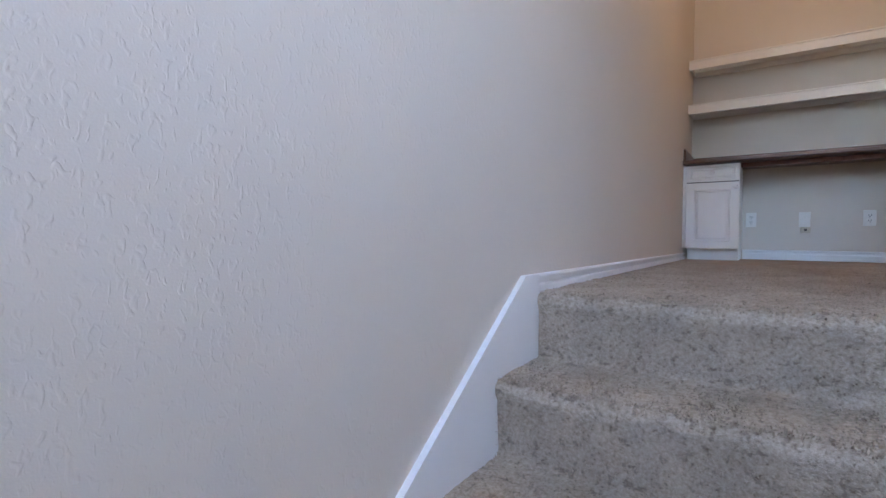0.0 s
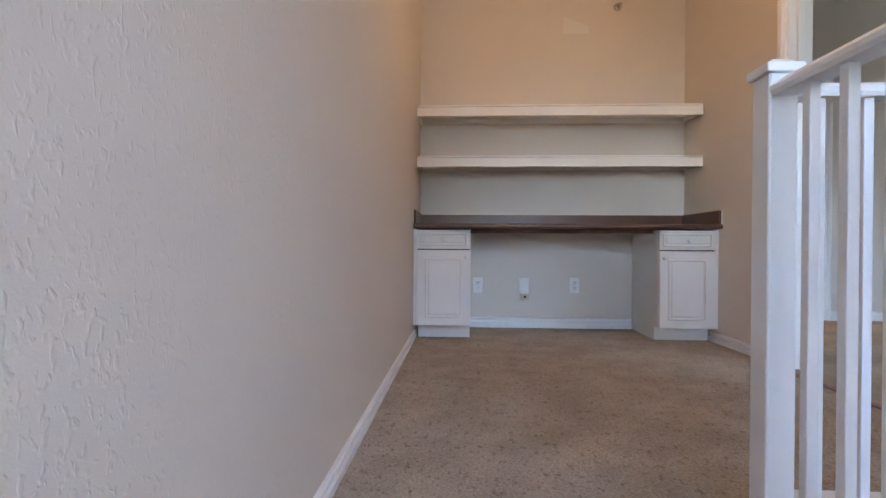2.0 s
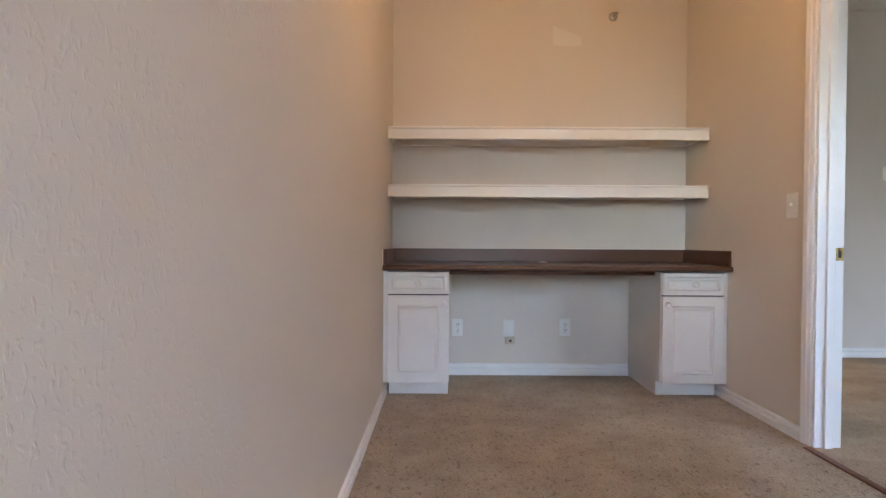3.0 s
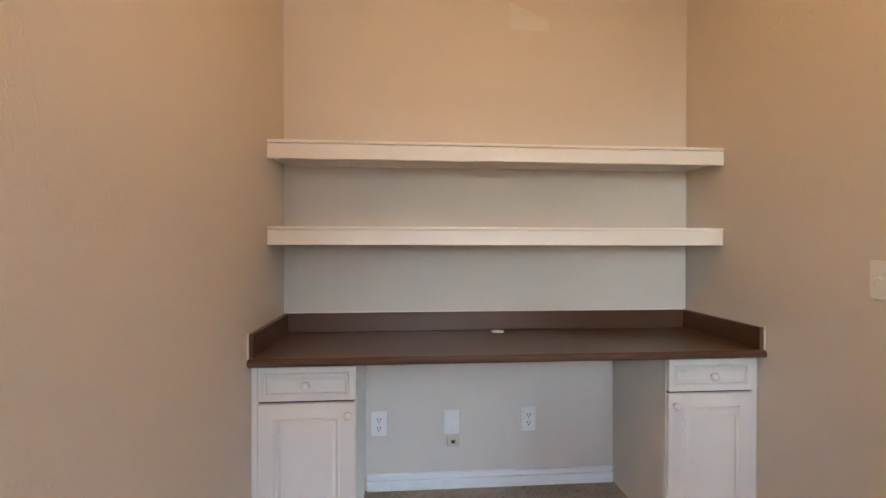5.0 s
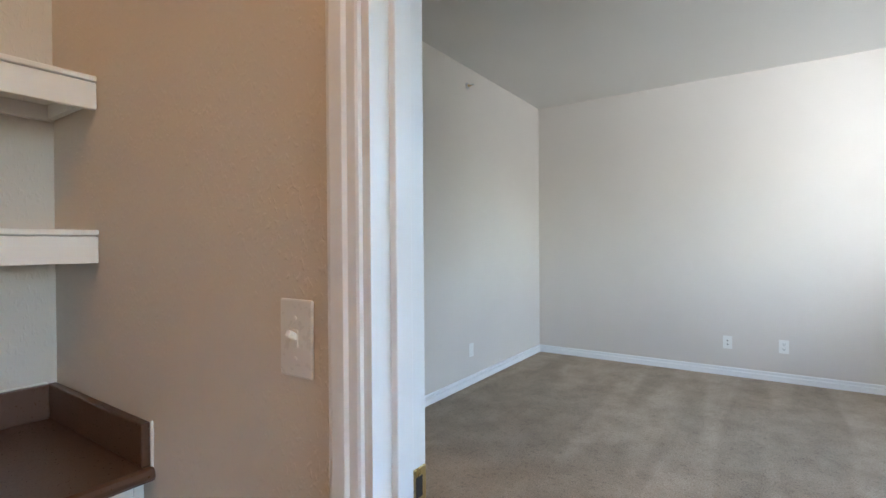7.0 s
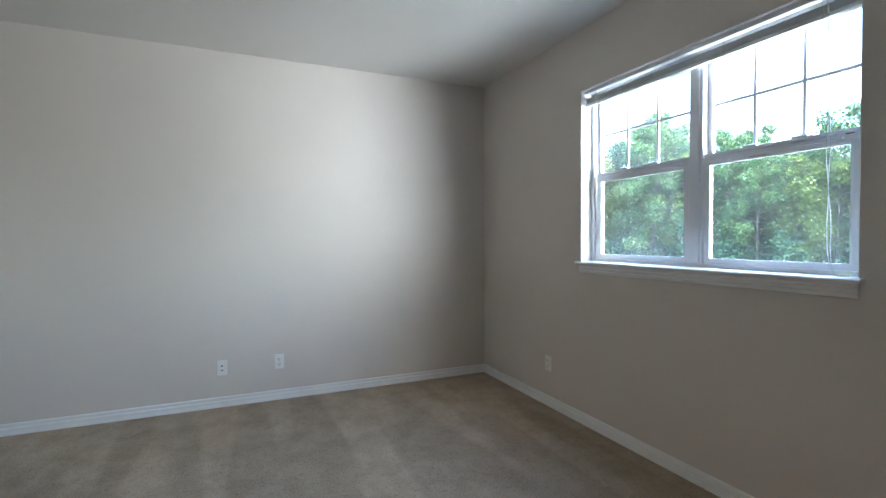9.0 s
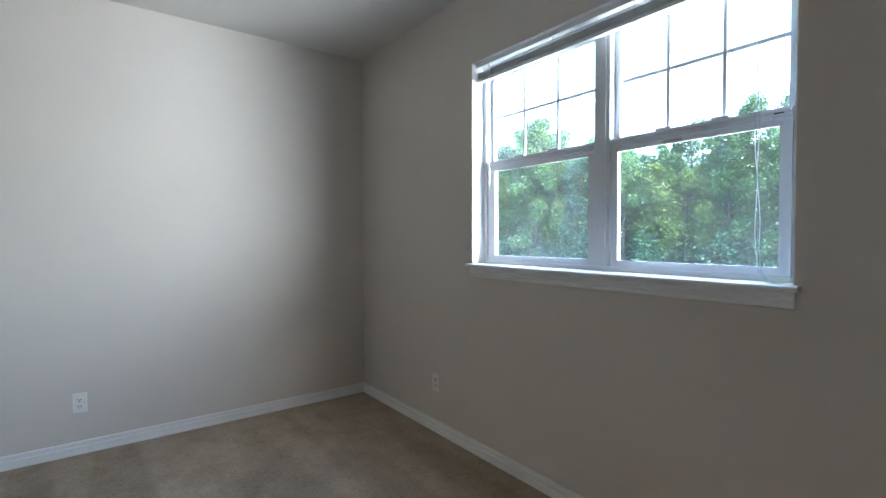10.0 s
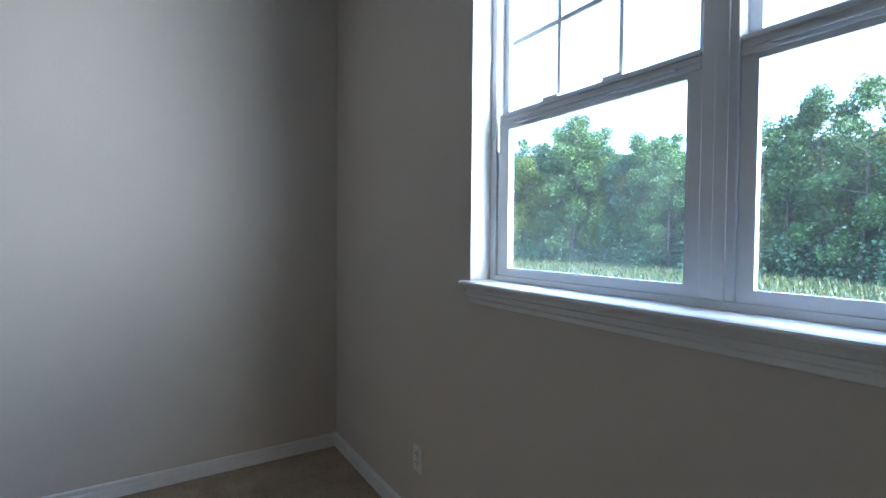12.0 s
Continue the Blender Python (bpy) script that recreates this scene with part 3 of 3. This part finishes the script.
ct = thing("desk_countertop", (0.98, 4.75, 0.73), "dark brown laminate desk top with low backsplash", "countertop")
CTP = [(4.470, 0.730), (4.463, 0.733), (4.458, 0.740), (4.458, 0.748), (4.462, 0.756), (4.470, 0.760), (YN - 0.002, 0.760), (YN - 0.002, 0.730)]
part("slab", extrude(CTP, "x", 0.003, XE - 0.003), TOP, ct)
part("back_splash", boxes((0.022, XE - 0.022, YN - 0.021, YN - 0.002, 0.7605, 0.848), bevel=0.003), TOP, ct)
part("side_splash", boxes((0.002, 0.0215, 4.475, YN - 0.002, 0.7605, 0.848), bevel=0.003), TOP, ct)
part("side_splash", boxes((XE - 0.0215, XE - 0.002, 4.475, YN - 0.002, 0.7605, 0.848), bevel=0.003), TOP, ct)
for x in (0.0005, XE - 0.006):
    part("caulk_line", boxes((x, x + 0.0055, 4.469, 4.4745, 0.732, 0.851), bevel=0.001), SHELF, ct, "pale caulk line at the end of the splash")
part("caulk_line", boxes((0.022, XE - 0.022, YN - 0.006, YN - 0.0015, 0.8485, 0.853), bevel=0.001), SHELF, ct, "pale caulk line along the back splash")
part("grommet", lathe([(0.030, 0), (0.030, 0.003), (0.026, 0.005), (0.022, 0.0045), (0.021, 0.002)], (0.997, 4.930, 0.7601), seg=28), PLASTIC, ct, "white cable grommet", True)
part("desk_rail", boxes((0.379, 1.587, 4.600, 4.618, 0.700, 0.7298)), STRIP, ct, "brown wooden rail under the top")

for z in (1.521, 1.167):
    s = thing("wall_shelf", (0.98, YN, z), "long cream wall shelf with a deep front edge above the desk", "shelf", "shelves above the desk")
    part("shelf_board", boxes((0.002, XE - 0.002, 4.736, YN - 0.001, z + 0.052, z + 0.075)), SHELF, s)
    part("front_edge", boxes((0.001, XE - 0.0015, 4.720, 4.7355, z, z + 0.0615), bevel=0.002), SHELF, s)
    part("top_lip", boxes((0.001, XE - 0.0015, 4.716, 4.7355, z + 0.0635, z + 0.0765), bevel=0.003), SHELF, s)
    part("wall_cleat", boxes((0.002, XE - 0.002, YN - 0.018, YN - 0.001, z + 0.012, z + 0.0515), bevel=0.002), SHELF, s)
    for x in (0.002, XE - 0.018):
        part("end_cleat", boxes((x, x + 0.016, 4.74, YN - 0.019, z + 0.015, z + 0.0515), bevel=0.002), SHELF, s)
    for x in (0.06, 0.98, XE - 0.06):
        part("screw", lathe([(0.006, 0), (0.006, 0.004), (0.003, 0.006)], (x, 4.90, z + 0.0518), (0, 0, -1), 10), CHROME, s)

# ---- small wall fittings ----


def on_wall(place, out):
    """Turn from plate space (x across, y out of the wall, z up) to the wall."""
    return Matrix.Translation(place) @ Matrix.Rotation(math.atan2(-out[0], out[1]), 4, "Z")


def fitting(name, place, out, label, category, kind, group=""):
    ob = thing(name, place, label, category, group)
    m = on_wall(place, out)

    def put(pn, bm, material, parent=None, lab=""):
        bm.transform(m)
        return part(pn, bm, material, parent or ob, lab)

    w, h = 0.036, 0.058
    plate = put("cover_plate", boxes((-w, w, 0.0005, 0.006, -h, h), bevel=0.003), PLASTIC)
    if kind == "outlet":
        for z in (-0.020, 0.020):
            f = put("socket_face", lathe([(0.0165, 0.004), (0.0165, 0.0085), (0.0150, 0.0095)], (0, 0, 0), (0, 1, 0), 20), PLASTIC)
            f.data.transform(Matrix.Translation((0, 0, z)))
            put("slot", boxes((-0.0088, -0.0052, 0.009, 0.0100, z - 0.003, z + 0.009), (0.0052, 0.0084, 0.009, 0.0100, z - 0.002, z + 0.008), (-0.0028, 0.0028, 0.009, 0.0100, z - 0.012, z - 0.007)), DARK, f)
        put("screw", lathe([(0.003, 0.006), (0.003, 0.007), (0.001, 0.0075)], (0, 0, 0), (0, 1, 0), 8), CHROME)
    if kind == "jack":
        for z in (-0.017, 0.017):
            put("jack", boxes((-0.010, 0.010, 0.005, 0.009, z - 0.009, z + 0.009), bevel=0.001), PLASTIC)
            put("slot", boxes((-0.0065, 0.0065, 0.0085, 0.0095, z - 0.005, z + 0.004)), DARK)
    if kind == "switch":
        put("toggle_slot", boxes((-0.006, 0.006, 0.0055, 0.0075, -0.013, 0.013), bevel=0.001), PLASTIC)
        bm = boxes((-0.0045, 0.0045, -0.002, 0.016, -0.005, 0.005), bevel=0.0015)
        bm.transform(Matrix.Translation((0, 0.006, 0.002)) @ Matrix.Rotation(radians(28), 4, "X"))
        put("toggle", bm, PLASTIC)
    if kind in ("switch", "blank"):
        for z in (-0.030, 0.030):
            f = put("screw", lathe([(0.0032, 0.005), (0.0032, 0.0068), (0.001, 0.0074)], (0, 0, 0), (0, 1, 0), 8), PLASTIC)
            f.data.transform(Matrix.Translation((0, 0, z)))
    return ob


OUT = "white duplex wall outlet with cover plate"
fitting("wall_outlet", (0.440, YN, 0.318), (0, -1, 0), OUT + " under the desk", "outlet", "outlet", "wall outlets")
fitting("wall_outlet", (1.163, YN, 0.322), (0, -1, 0), OUT + " under the desk", "outlet", "outlet", "wall outlets")
fitting("wall_plate", (0.786, YN, 0.315), (0, -1, 0), "white blank phone plate under the desk", "wall plate", "blank")
fitting("wall_outlet", (BX, 3.316, 0.305), (-1, 0, 0), OUT + " in the bedroom", "outlet", "outlet", "wall outlets")
fitting("phone_jack", (BX, 3.732, 0.300), (-1, 0, 0), "white wall plate with two data jacks", "wall plate", "jack")
fitting("wall_outlet", (5.500, BS, 0.325), (0, 1, 0), OUT + " below the window wall", "outlet", "outlet", "wall outlets")
fitting("cable_plate", (5.02, BN, 0.295), (0, -1, 0), "white blank cable plate low on the bedroom wall", "wall plate", "blank")
fitting("light_switch", (XE, 4.018, 1.067), (-1, 0, 0), "white toggle light switch beside the bedroom doorway", "light switch", "switch")
ab = thing("phone_adapter", (0.793, YN, 0.238), "small ivory adapter box below the phone plate", "adapter")
part("case", boxes((0.762, 0.822, YN - 0.040, YN - 0.0065, 0.212, 0.258), bevel=0.003), IVORY, ab)
part("jack_port", boxes((0.782, 0.800, YN - 0.0412, YN - 0.039, 0.228, 0.244)), DARK, ab)


def sprinkler(place, out):
    ob = thing("sidewall_sprinkler", place, "small chrome sidewall fire sprinkler with round rosette", "sprinkler", "fire sprinklers")
    part("rosette", lathe([(0.030, 0.0005), (0.029, 0.006), (0.018, 0.010)], place, out, 20), CHROME, ob, smooth=True)
    part("nozzle", lathe([(0.010, 0.009), (0.010, 0.028), (0.006, 0.034), (0.005, 0.05)], place, out, 12), BRASS, ob)
    o = Vector(out)
    p = Vector(place) + o * 0.05
    s = Vector((0, 0, 1)).cross(o)
    part("deflector", boxes((p.x - 0.018 * abs(s.x) - 0.012 * abs(o.x), p.x + 0.018 * abs(s.x) + 0.012 * abs(o.x), p.y - 0.018 * abs(s.y) - 0.012 * abs(o.y), p.y + 0.018 * abs(s.y) + 0.012 * abs(o.y), p.z, p.z + 0.003)), CHROME, ob)
    part("frame_arm", boxes((p.x - 0.014 * abs(s.x) - 0.002, p.x - 0.010 * abs(s.x) + 0.002, p.y - 0.02, p.y + 0.02, p.z - 0.004, p.z + 0.001)), CHROME, ob)


# spot of daylight on the wall, painted as a thin paler skin
pp = thing("light_patch", (1.16, YN, 2.25), "four-cornered patch of daylight, painted paler on the cream wall above the shelves", "wall patch")
part("patch_skin", extrude([(1.068, 2.207), (1.257, 2.206), (1.257, 2.262), (1.068, 2.338)], "y", YN - 0.0012, YN - 0.0002), PATCH, pp)
sprinkler((1.468, YN, 2.40), (0, -1, 0))
sprinkler((4.985, BN, 2.557), (0, -1, 0))

lamp = thing("ceiling_lamp", (0.92, 3.5, H), "round brass ceiling lamp giving warm light over the landing", "ceiling lamp")
part("mount", lathe([(0.10, 0), (0.10, -0.02), (0.06, -0.03)], (0.92, 3.5, H - 0.0005), seg=24), BRASS, lamp)

# ---- bedroom window ----
win = thing("window_1", ((W0 + W1) / 2, BS - 0.1, WZ0), "white vinyl double-hung double window with grilles in the upper sashes", "window", kind="structure")
FY0, FY1 = BS - 0.154, BS - 0.088   # outer and inner face of the frame
MID0, MID1 = 4.268, 4.350          # centre mullion
JL, JR = W1 - 0.033, W0 + 0.033    # inner edges of the frame sides
part("frame_side", boxes((W0, JR, FY0, FY1, WZ0, WZ1), bevel=0.002), VINYL, win)
part("frame_side", boxes((JL, W1, FY0, FY1, WZ0, WZ1), bevel=0.002), VINYL, win)
part("frame_head", boxes((JR, JL, FY0, FY1, WZ1 - 0.05, WZ1), bevel=0.002), VINYL, win)
part("frame_foot", boxes((JR, JL, FY0, FY1, WZ0, WZ0 + 0.020), bevel=0.002), VINYL, win)
# thin white boards added so that the wall reveals look strongly lit
for x in (W0, W1 - 0.004):
    part("bright_reveal_board", boxes((x, x + 0.004, FY1 + 0.001, BS - 0.001, WZ0 + 0.001, WZ1 - 0.001)), TRIM, win)
part("bright_reveal_board", boxes((W0 + 0.0045, W1 - 0.0045, FY1 + 0.001, BS - 0.001, WZ1 - 0.004, WZ1)), TRIM, win)
part("mullion", boxes((MID0, MID1, FY0, FY1 + 0.004, WZ0 + 0.020, WZ1 - 0.05), bevel=0.004), VINYL, win)
part("mullion_cover", boxes((MID0 + 0.018, MID1 - 0.034, FY1 + 0.0045, FY1 + 0.010, WZ0 + 0.021, WZ1 - 0.051), bevel=0.002), VINYL, win)
MR = 1.722 # meeting rail
# balance tracks beside the lower sashes
for x0, x1 in ((JL - 0.030, JL - 0.001), (JR + 0.001, JR + 0.006)):
    part("balance_track", boxes((x0, x1, FY0 + 0.02, FY1 - 0.010, WZ0 + 0.021, MR), bevel=0.002), VINYL, win)


def sash(name, x0, x1, z0, z1, y, side, foot, head, glass):
    """A sash frame with its pane; y is its middle plane."""
    t = 0.014
    ob = part(name, boxes((x0, x0 + side, y - t, y + t, z0, z1), (x1 - side, x1, y - t, y + t, z0, z1), (x0 + side, x1 - side, y - t, y + t, z0, z0 + foot), (x0 + side, x1 - side, y - t, y + t, z1 - head, z1)), VINYL, win)
    b = boxes((x0 + side, x0 + side + 0.006, y + 0.002, y + t + 0.001, z0 + foot, z1 - head), (x1 - side - 0.006, x1 - side, y + 0.002, y + t + 0.001, z0 + foot, z1 - head),
              (x0 + side, x1 - side, y + 0.002, y + t + 0.001, z0 + foot, z0 + foot + 0.006), (x0 + side, x1 - side, y + 0.002, y + t + 0.001, z1 - head - 0.006, z1 - head))
    part("glazing_bead", b, VINYL, ob)
    p = part("pane", boxes((x0 + side - 0.004, x1 - side + 0.004, y - 0.003, y + 0.001, z0 + foot - 0.004, z1 - head + 0.004)), glass, ob)
    p.visible_shadow = False
    return ob, (x0 + side, x1 - side, z0 + foot, z1 - head)


for x0, x1, l0, l1, glass in ((MID1 + 0.001, JL - 0.001, MID1 + 0.001, JL - 0.031, GLASS), (JR + 0.001, MID0 - 0.001, JR + 0.007, MID0 - 0.001, GLASS_SCREEN)):
    lo, _ = sash("lower_sash", l0, l1, WZ0 + 0.021, MR, FY1 - 0.018, 0.030, 0.023, 0.055, glass)
    for z, out in ((MR - 0.012, 0.003), (MR - 0.027, 0.0005), (MR - 0.043, 0.004)):
        part("rail_moulding", boxes((l0 + 0.002, l1 - 0.002, FY1 - 0.005, FY1 + out, z - 0.004, z + 0.004), bevel=0.0015), VINYL, lo)
    part("finger_lip", boxes((l0 + 0.06, l1 - 0.06, FY1 - 0.004, FY1 + 0.010, MR - 0.038, MR - 0.030), bevel=0.002), VINYL, lo)
    up, (a, b, c, d) = sash("upper_sash", x0, x1, MR - 0.035, WZ1 - 0.051, FY1 - 0.050, 0.020, 0.036, 0.030, glass)
    w = (b - a) / 3
    gy = FY1 - 0.050
    for k in (1, 2):
        part("grille_bar", boxes((a + k * w - 0.008, a + k * w + 0.008, gy - 0.006, gy + 0.004, c, d), bevel=0.002), VINYL, up)
        part("sash_lock", boxes((a + k * w - 0.034, a + k * w + 0.034, FY1 - 0.030, FY1 - 0.006, MR + 0.0002, MR + 0.013), bevel=0.005), VINYL, lo)
    zm = 1.980
    for k in range(3):
        part("grille_bar", boxes((a + k * w + 0.0085, a + (k + 1) * w - 0.0085, gy - 0.006, gy + 0.004, zm - 0.008, zm + 0.008), bevel=0.002), VINYL, up)
part("vent_latch", boxes((3.598, 3.628, FY1 - 0.0035, FY1 - 0.0010, MR - 0.020, MR - 0.008)), DARK, win)
part("warning_label", boxes((3.945, 4.023, FY1 - 0.0035, FY1 - 0.0010, MR - 0.053, MR - 0.046)), IVORY, win)
# stool and moulded apron
SP = [(FY1 - 0.02, WZ0 - 0.020), (FY1 - 0.02, WZ0), (BS + 0.026, WZ0), (BS + 0.033, WZ0 - 0.004), (BS + 0.035, WZ0 - 0.010), (BS + 0.033, WZ0 - 0.016), (BS + 0.026, WZ0 - 0.020)]
part("window_sill", extrude(SP, "x", W0 + 0.001, W1 - 0.001), TRIM, win)
for x0, x1 in ((W0 - 0.018, W0 + 0.001), (W1 - 0.001, W1 + 0.024)):
    part("sill_horn", extrude([(BS, WZ0 - 0.020), (BS, WZ0)] + SP[2:], "x", x0, x1), TRIM, win)
AP = [(BS, WZ0 - 0.078), (BS + 0.004, WZ0 - 0.078), (BS + 0.008, WZ0 - 0.075), (BS + 0.010, WZ0 - 0.062), (BS + 0.005, WZ0 - 0.058), (BS + 0.005, WZ0 - 0.052), (BS + 0.014, WZ0 - 0.049), (BS + 0.014, WZ0 - 0.041), (BS + 0.008, WZ0 - 0.038), (BS + 0.010, WZ0 - 0.028), (BS + 0.019, WZ0 - 0.0205), (BS, WZ0 - 0.0205)]
part("apron", extrude(AP, "x", W0 - 0.002, W1 + 0.006), TRIM, win)

# ---- raised blind ----
BY = BS - 0.045
bl = thing("window_blind", ((W0 + W1) / 2, BY, WZ1), "white slatted blind drawn up to the window head", "blind")
part("head_rail", boxes((W0 + 0.01, W1 - 0.01, BY - 0.020, BY + 0.020, WZ1 - 0.027, WZ1 - 0.001), bevel=0.002), BLIND, bl)
for k in range(9):
    z = WZ1 - 0.058 - k * 0.0042
    part("slat", boxes((W0 + 0.014, W1 - 0.014, BY - 0.0125, BY + 0.0125, z, z + 0.0012)), BLIND, bl)
part("bottom_rail", boxes((W0 + 0.012, W1 - 0.012, BY - 0.015, BY + 0.015, WZ1 - 0.112, WZ1 - 0.0945), bevel=0.003), BLIND, bl)
for x in (W0 + 0.15, W0 + 0.58, W1 - 0.58, W1 - 0.15):
    part("ladder_cord", tube([(x, BY + 0.0165, WZ1 - 0.026), (x + 0.003, BY + 0.018, WZ1 - 0.06), (x, BY + 0.0165, WZ1 - 0.110)], 0.0012), CORD, bl)
    part("cord_clip", boxes((x - 0.010, x + 0.010, BY - 0.017, BY + 0.019, WZ1 - 0.116, WZ1 - 0.1125), bevel=0.001), PLASTIC, bl)
part("tilt_wand", tube([(5.006, BY + 0.024, WZ1 - 0.022), (5.002, BY + 0.026, 1.57)], 0.0035, 6), PLASTIC, bl)
for dx in (0, 0.008):
    pts = [(3.656 + dx - 0.0006 * k + 0.004 * math.sin(k * 0.9 + dx * 300), BY + 0.024 + 0.002 * math.sin(k * 0.5), WZ1 - 0.02 - k * 0.049) for k in range(22)]
    pts += [(3.634 + dx, BY + 0.03, 1.165), (3.614 + dx, BY + 0.036, 1.138), (3.590, BY + 0.04, 1.128 + dx * 0.3)]
    part("pull_cord", tube(pts, 0.0016), CORD, bl)
coil = [(3.585 + 0.030 * math.cos(k * 0.55) + 0.010 * math.sin(k * 0.21), BY + 0.035 + 0.018 * math.sin(k * 0.55), 1.1265 + 0.0006 * k) for k in range(34)]
part("cord_coil", tube(coil, 0.0022), CORD, bl, "coil of pull cord lying on the sill")

# ---- outdoors ----
G = -1.15


def ground():
    bm = bmesh.new()
    xs = [-900, -300, -120] + list(range(-60, 141, 4)) + [200, 400, 1200]
    ys = [-2200, -900, -300, -140] + list(range(-90, 1, 3)) + [40, 200, 900]
    grid = [[bm.verts.new((x, y, G + (0.25 * noise.noise(Vector((x * 0.07, y * 0.07, 0))) if abs(x) < 140 and -90 <= y < -6 else 0))) for x in xs] for y in ys]
    for a, b in zip(grid, grid[1:]):
        for k in range(len(xs) - 1):
            bm.faces.new((a[k], a[k + 1], b[k + 1], b[k]))
    return bm


struct("ground", ground(), SOIL, "rough sunlit meadow reaching to the woods", "ground")


def leaf_quads(bm, centre, spread, count, size, rng):
    for _ in range(count):
        while True:
            d = Vector((rng.uniform(-1, 1), rng.uniform(-1, 1), rng.uniform(-1, 1)))
            if d.length < 1:
                break
        p = Vector(centre) + Vector((d.x * spread[0], d.y * spread[1], d.z * spread[2]))
        u = Vector((rng.gauss(0, 1), rng.gauss(0, 1), rng.gauss(0, 0.6))).normalized()
        v = u.orthogonal().normalized()
        v = (v * math.cos(rng.uniform(0, 6.28)) + u.cross(v) * math.sin(rng.uniform(0, 6.28))).normalized()
        s = size * rng.uniform(0.6, 1.4)
        q = [p - u * s, p + v * s * 0.55 - u * s * 0.1, p + u * s, p - v * s * 0.55 + u * s * 0.1]
        bm.faces.new([bm.verts.new(x) for x in q])


def tree(seed, height, mat, label):
    rng = random.Random(seed)
    ob = thing("tree", (0, 0, 0), label, "tree", "trees of the wood edge")
    lean = rng.uniform(-0.04, 0.04)
    pts = [(lean * height * k / 6 + rng.uniform(-0.06, 0.06), rng.uniform(-0.06, 0.06), height * 0.82 * k / 6) for k in range(7)]
    pts[0] = (0, 0, -0.3)
    bm = tube(pts, [0.13 * (1 - 0.13 * k) for k in range(7)], 7)
    tips = []
    for k in range(13):
        z = height * (0.10 + 0.066 * k)
        a = k * 2.4 + rng.uniform(-0.4, 0.4)
        reach = (2.7 - 0.085 * k) * rng.uniform(0.75, 1.2)
        tip = (math.cos(a) * reach, math.sin(a) * reach, z + rng.uniform(0.5, 1.2))
        o = tube([(lean * z, 0, z), (math.cos(a) * reach * 0.5, math.sin(a) * reach * 0.5, z + 0.25), tip], [0.07, 0.045, 0.015], 5)
        me = bpy.data.meshes.new("limb")
        o.to_mesh(me)
        o.free()
        bm.from_mesh(me)
        bpy.data.meshes.remove(me)
        tips.append(tip)
    part("trunk", bm, BARK, ob)
    bm = bmesh.new()
    for t in tips:
        for _ in range(4):
            c = (t[0] * rng.uniform(0.5, 1.15), t[1] * rng.uniform(0.5, 1.15), t[2] + rng.uniform(-0.7, 0.9))
            r = rng.uniform(0.5, 1.0)
            leaf_quads(bm, c, (r, r, r * 0.8), 210, 0.105, rng)
    leaf_quads(bm, (lean * height, 0, height * 0.9), (0.9, 0.9, 1.2), 380, 0.11, rng)
    part("crown", bm, mat, ob)
    return ob


kinds = [tree(11, 12.5, LEAF_A, "leafy green broadleaf tree at the wood edge"), tree(12, 11.0, LEAF_B, "dark blue-green broadleaf tree at the wood edge"),
         tree(13, 13.5, LEAF_A, "tall leafy green broadleaf tree at the wood edge"), tree(14, 9.5, LEAF_C, "yellow-green young tree at the wood edge")]
rt = random.Random(5)
spots = []
for row, (y, step) in enumerate(((-34, 2.6), (-37.5, 2.6), (-41, 2.8), (-45, 3.0), (-49, 2.4), (-52, 2.2))):
    x = 3.0 + row * 1.3
    while x < 82:
        spots.append((x + rt.uniform(-0.9, 0.9), y + rt.uniform(-1.3, 1.3)))
        x += step
for k, (x, y) in enumerate(spots):
    m = pose(x, y, G, 0, 0, rt.uniform(0, 360)) @ Matrix.Scale(rt.uniform(0.86, 1.06) * (min(1.27, 1.04 + (x - 32) * 0.007) if x > 32 else 0.86 if 20 < x < 29 else 0.95), 4)
    kind = rt.choice(kinds + kinds[3:])
    if k < 4:
        kinds[k].matrix_basis = m
    else:
        ob = copy_thing(kind, m)
        ob.scale = m.to_scale()


def undergrowth():
    bm = bmesh.new()
    rng = random.Random(8)
    for _ in range(1100):
        x, y = rng.uniform(2, 90), rng.uniform(-46, -31)
        r = rng.uniform(0.7, 1.6)
        leaf_quads(bm, (x, y, G + r * 0.9), (r, r, r * 1.4), 85, 0.13, rng)
    return bm


ug = new("undergrowth", to_mesh("undergrowth", undergrowth(), LEAF_B))
tagged(ug, "tangled green bushes along the foot of the woods", "bushes", kind="stuff")


def grass():
    bm = bmesh.new()
    rng = random.Random(9)
    for _ in range(24000):
        x, y = rng.uniform(0, 80), rng.uniform(-32, -9)
        h = rng.uniform(0.12, 0.45)
        a = rng.uniform(0, 6.28)
        z = G + 0.25 * noise.noise(Vector((x * 0.07, y * 0.07, 0))) - 0.03
        dx, dy = 0.05 * math.cos(a), 0.05 * math.sin(a)
        bm.faces.new([bm.verts.new(p) for p in ((x - dx, y - dy, z), (x + dx, y + dy, z), (x + dy * 2, y - dx * 2, z + h))])
    return bm


gr = new("meadow_grass", to_mesh("meadow_grass", grass(), GRASS))
tagged(gr, "tall sunlit meadow grass with yellow-green tips", "grass", kind="stuff")
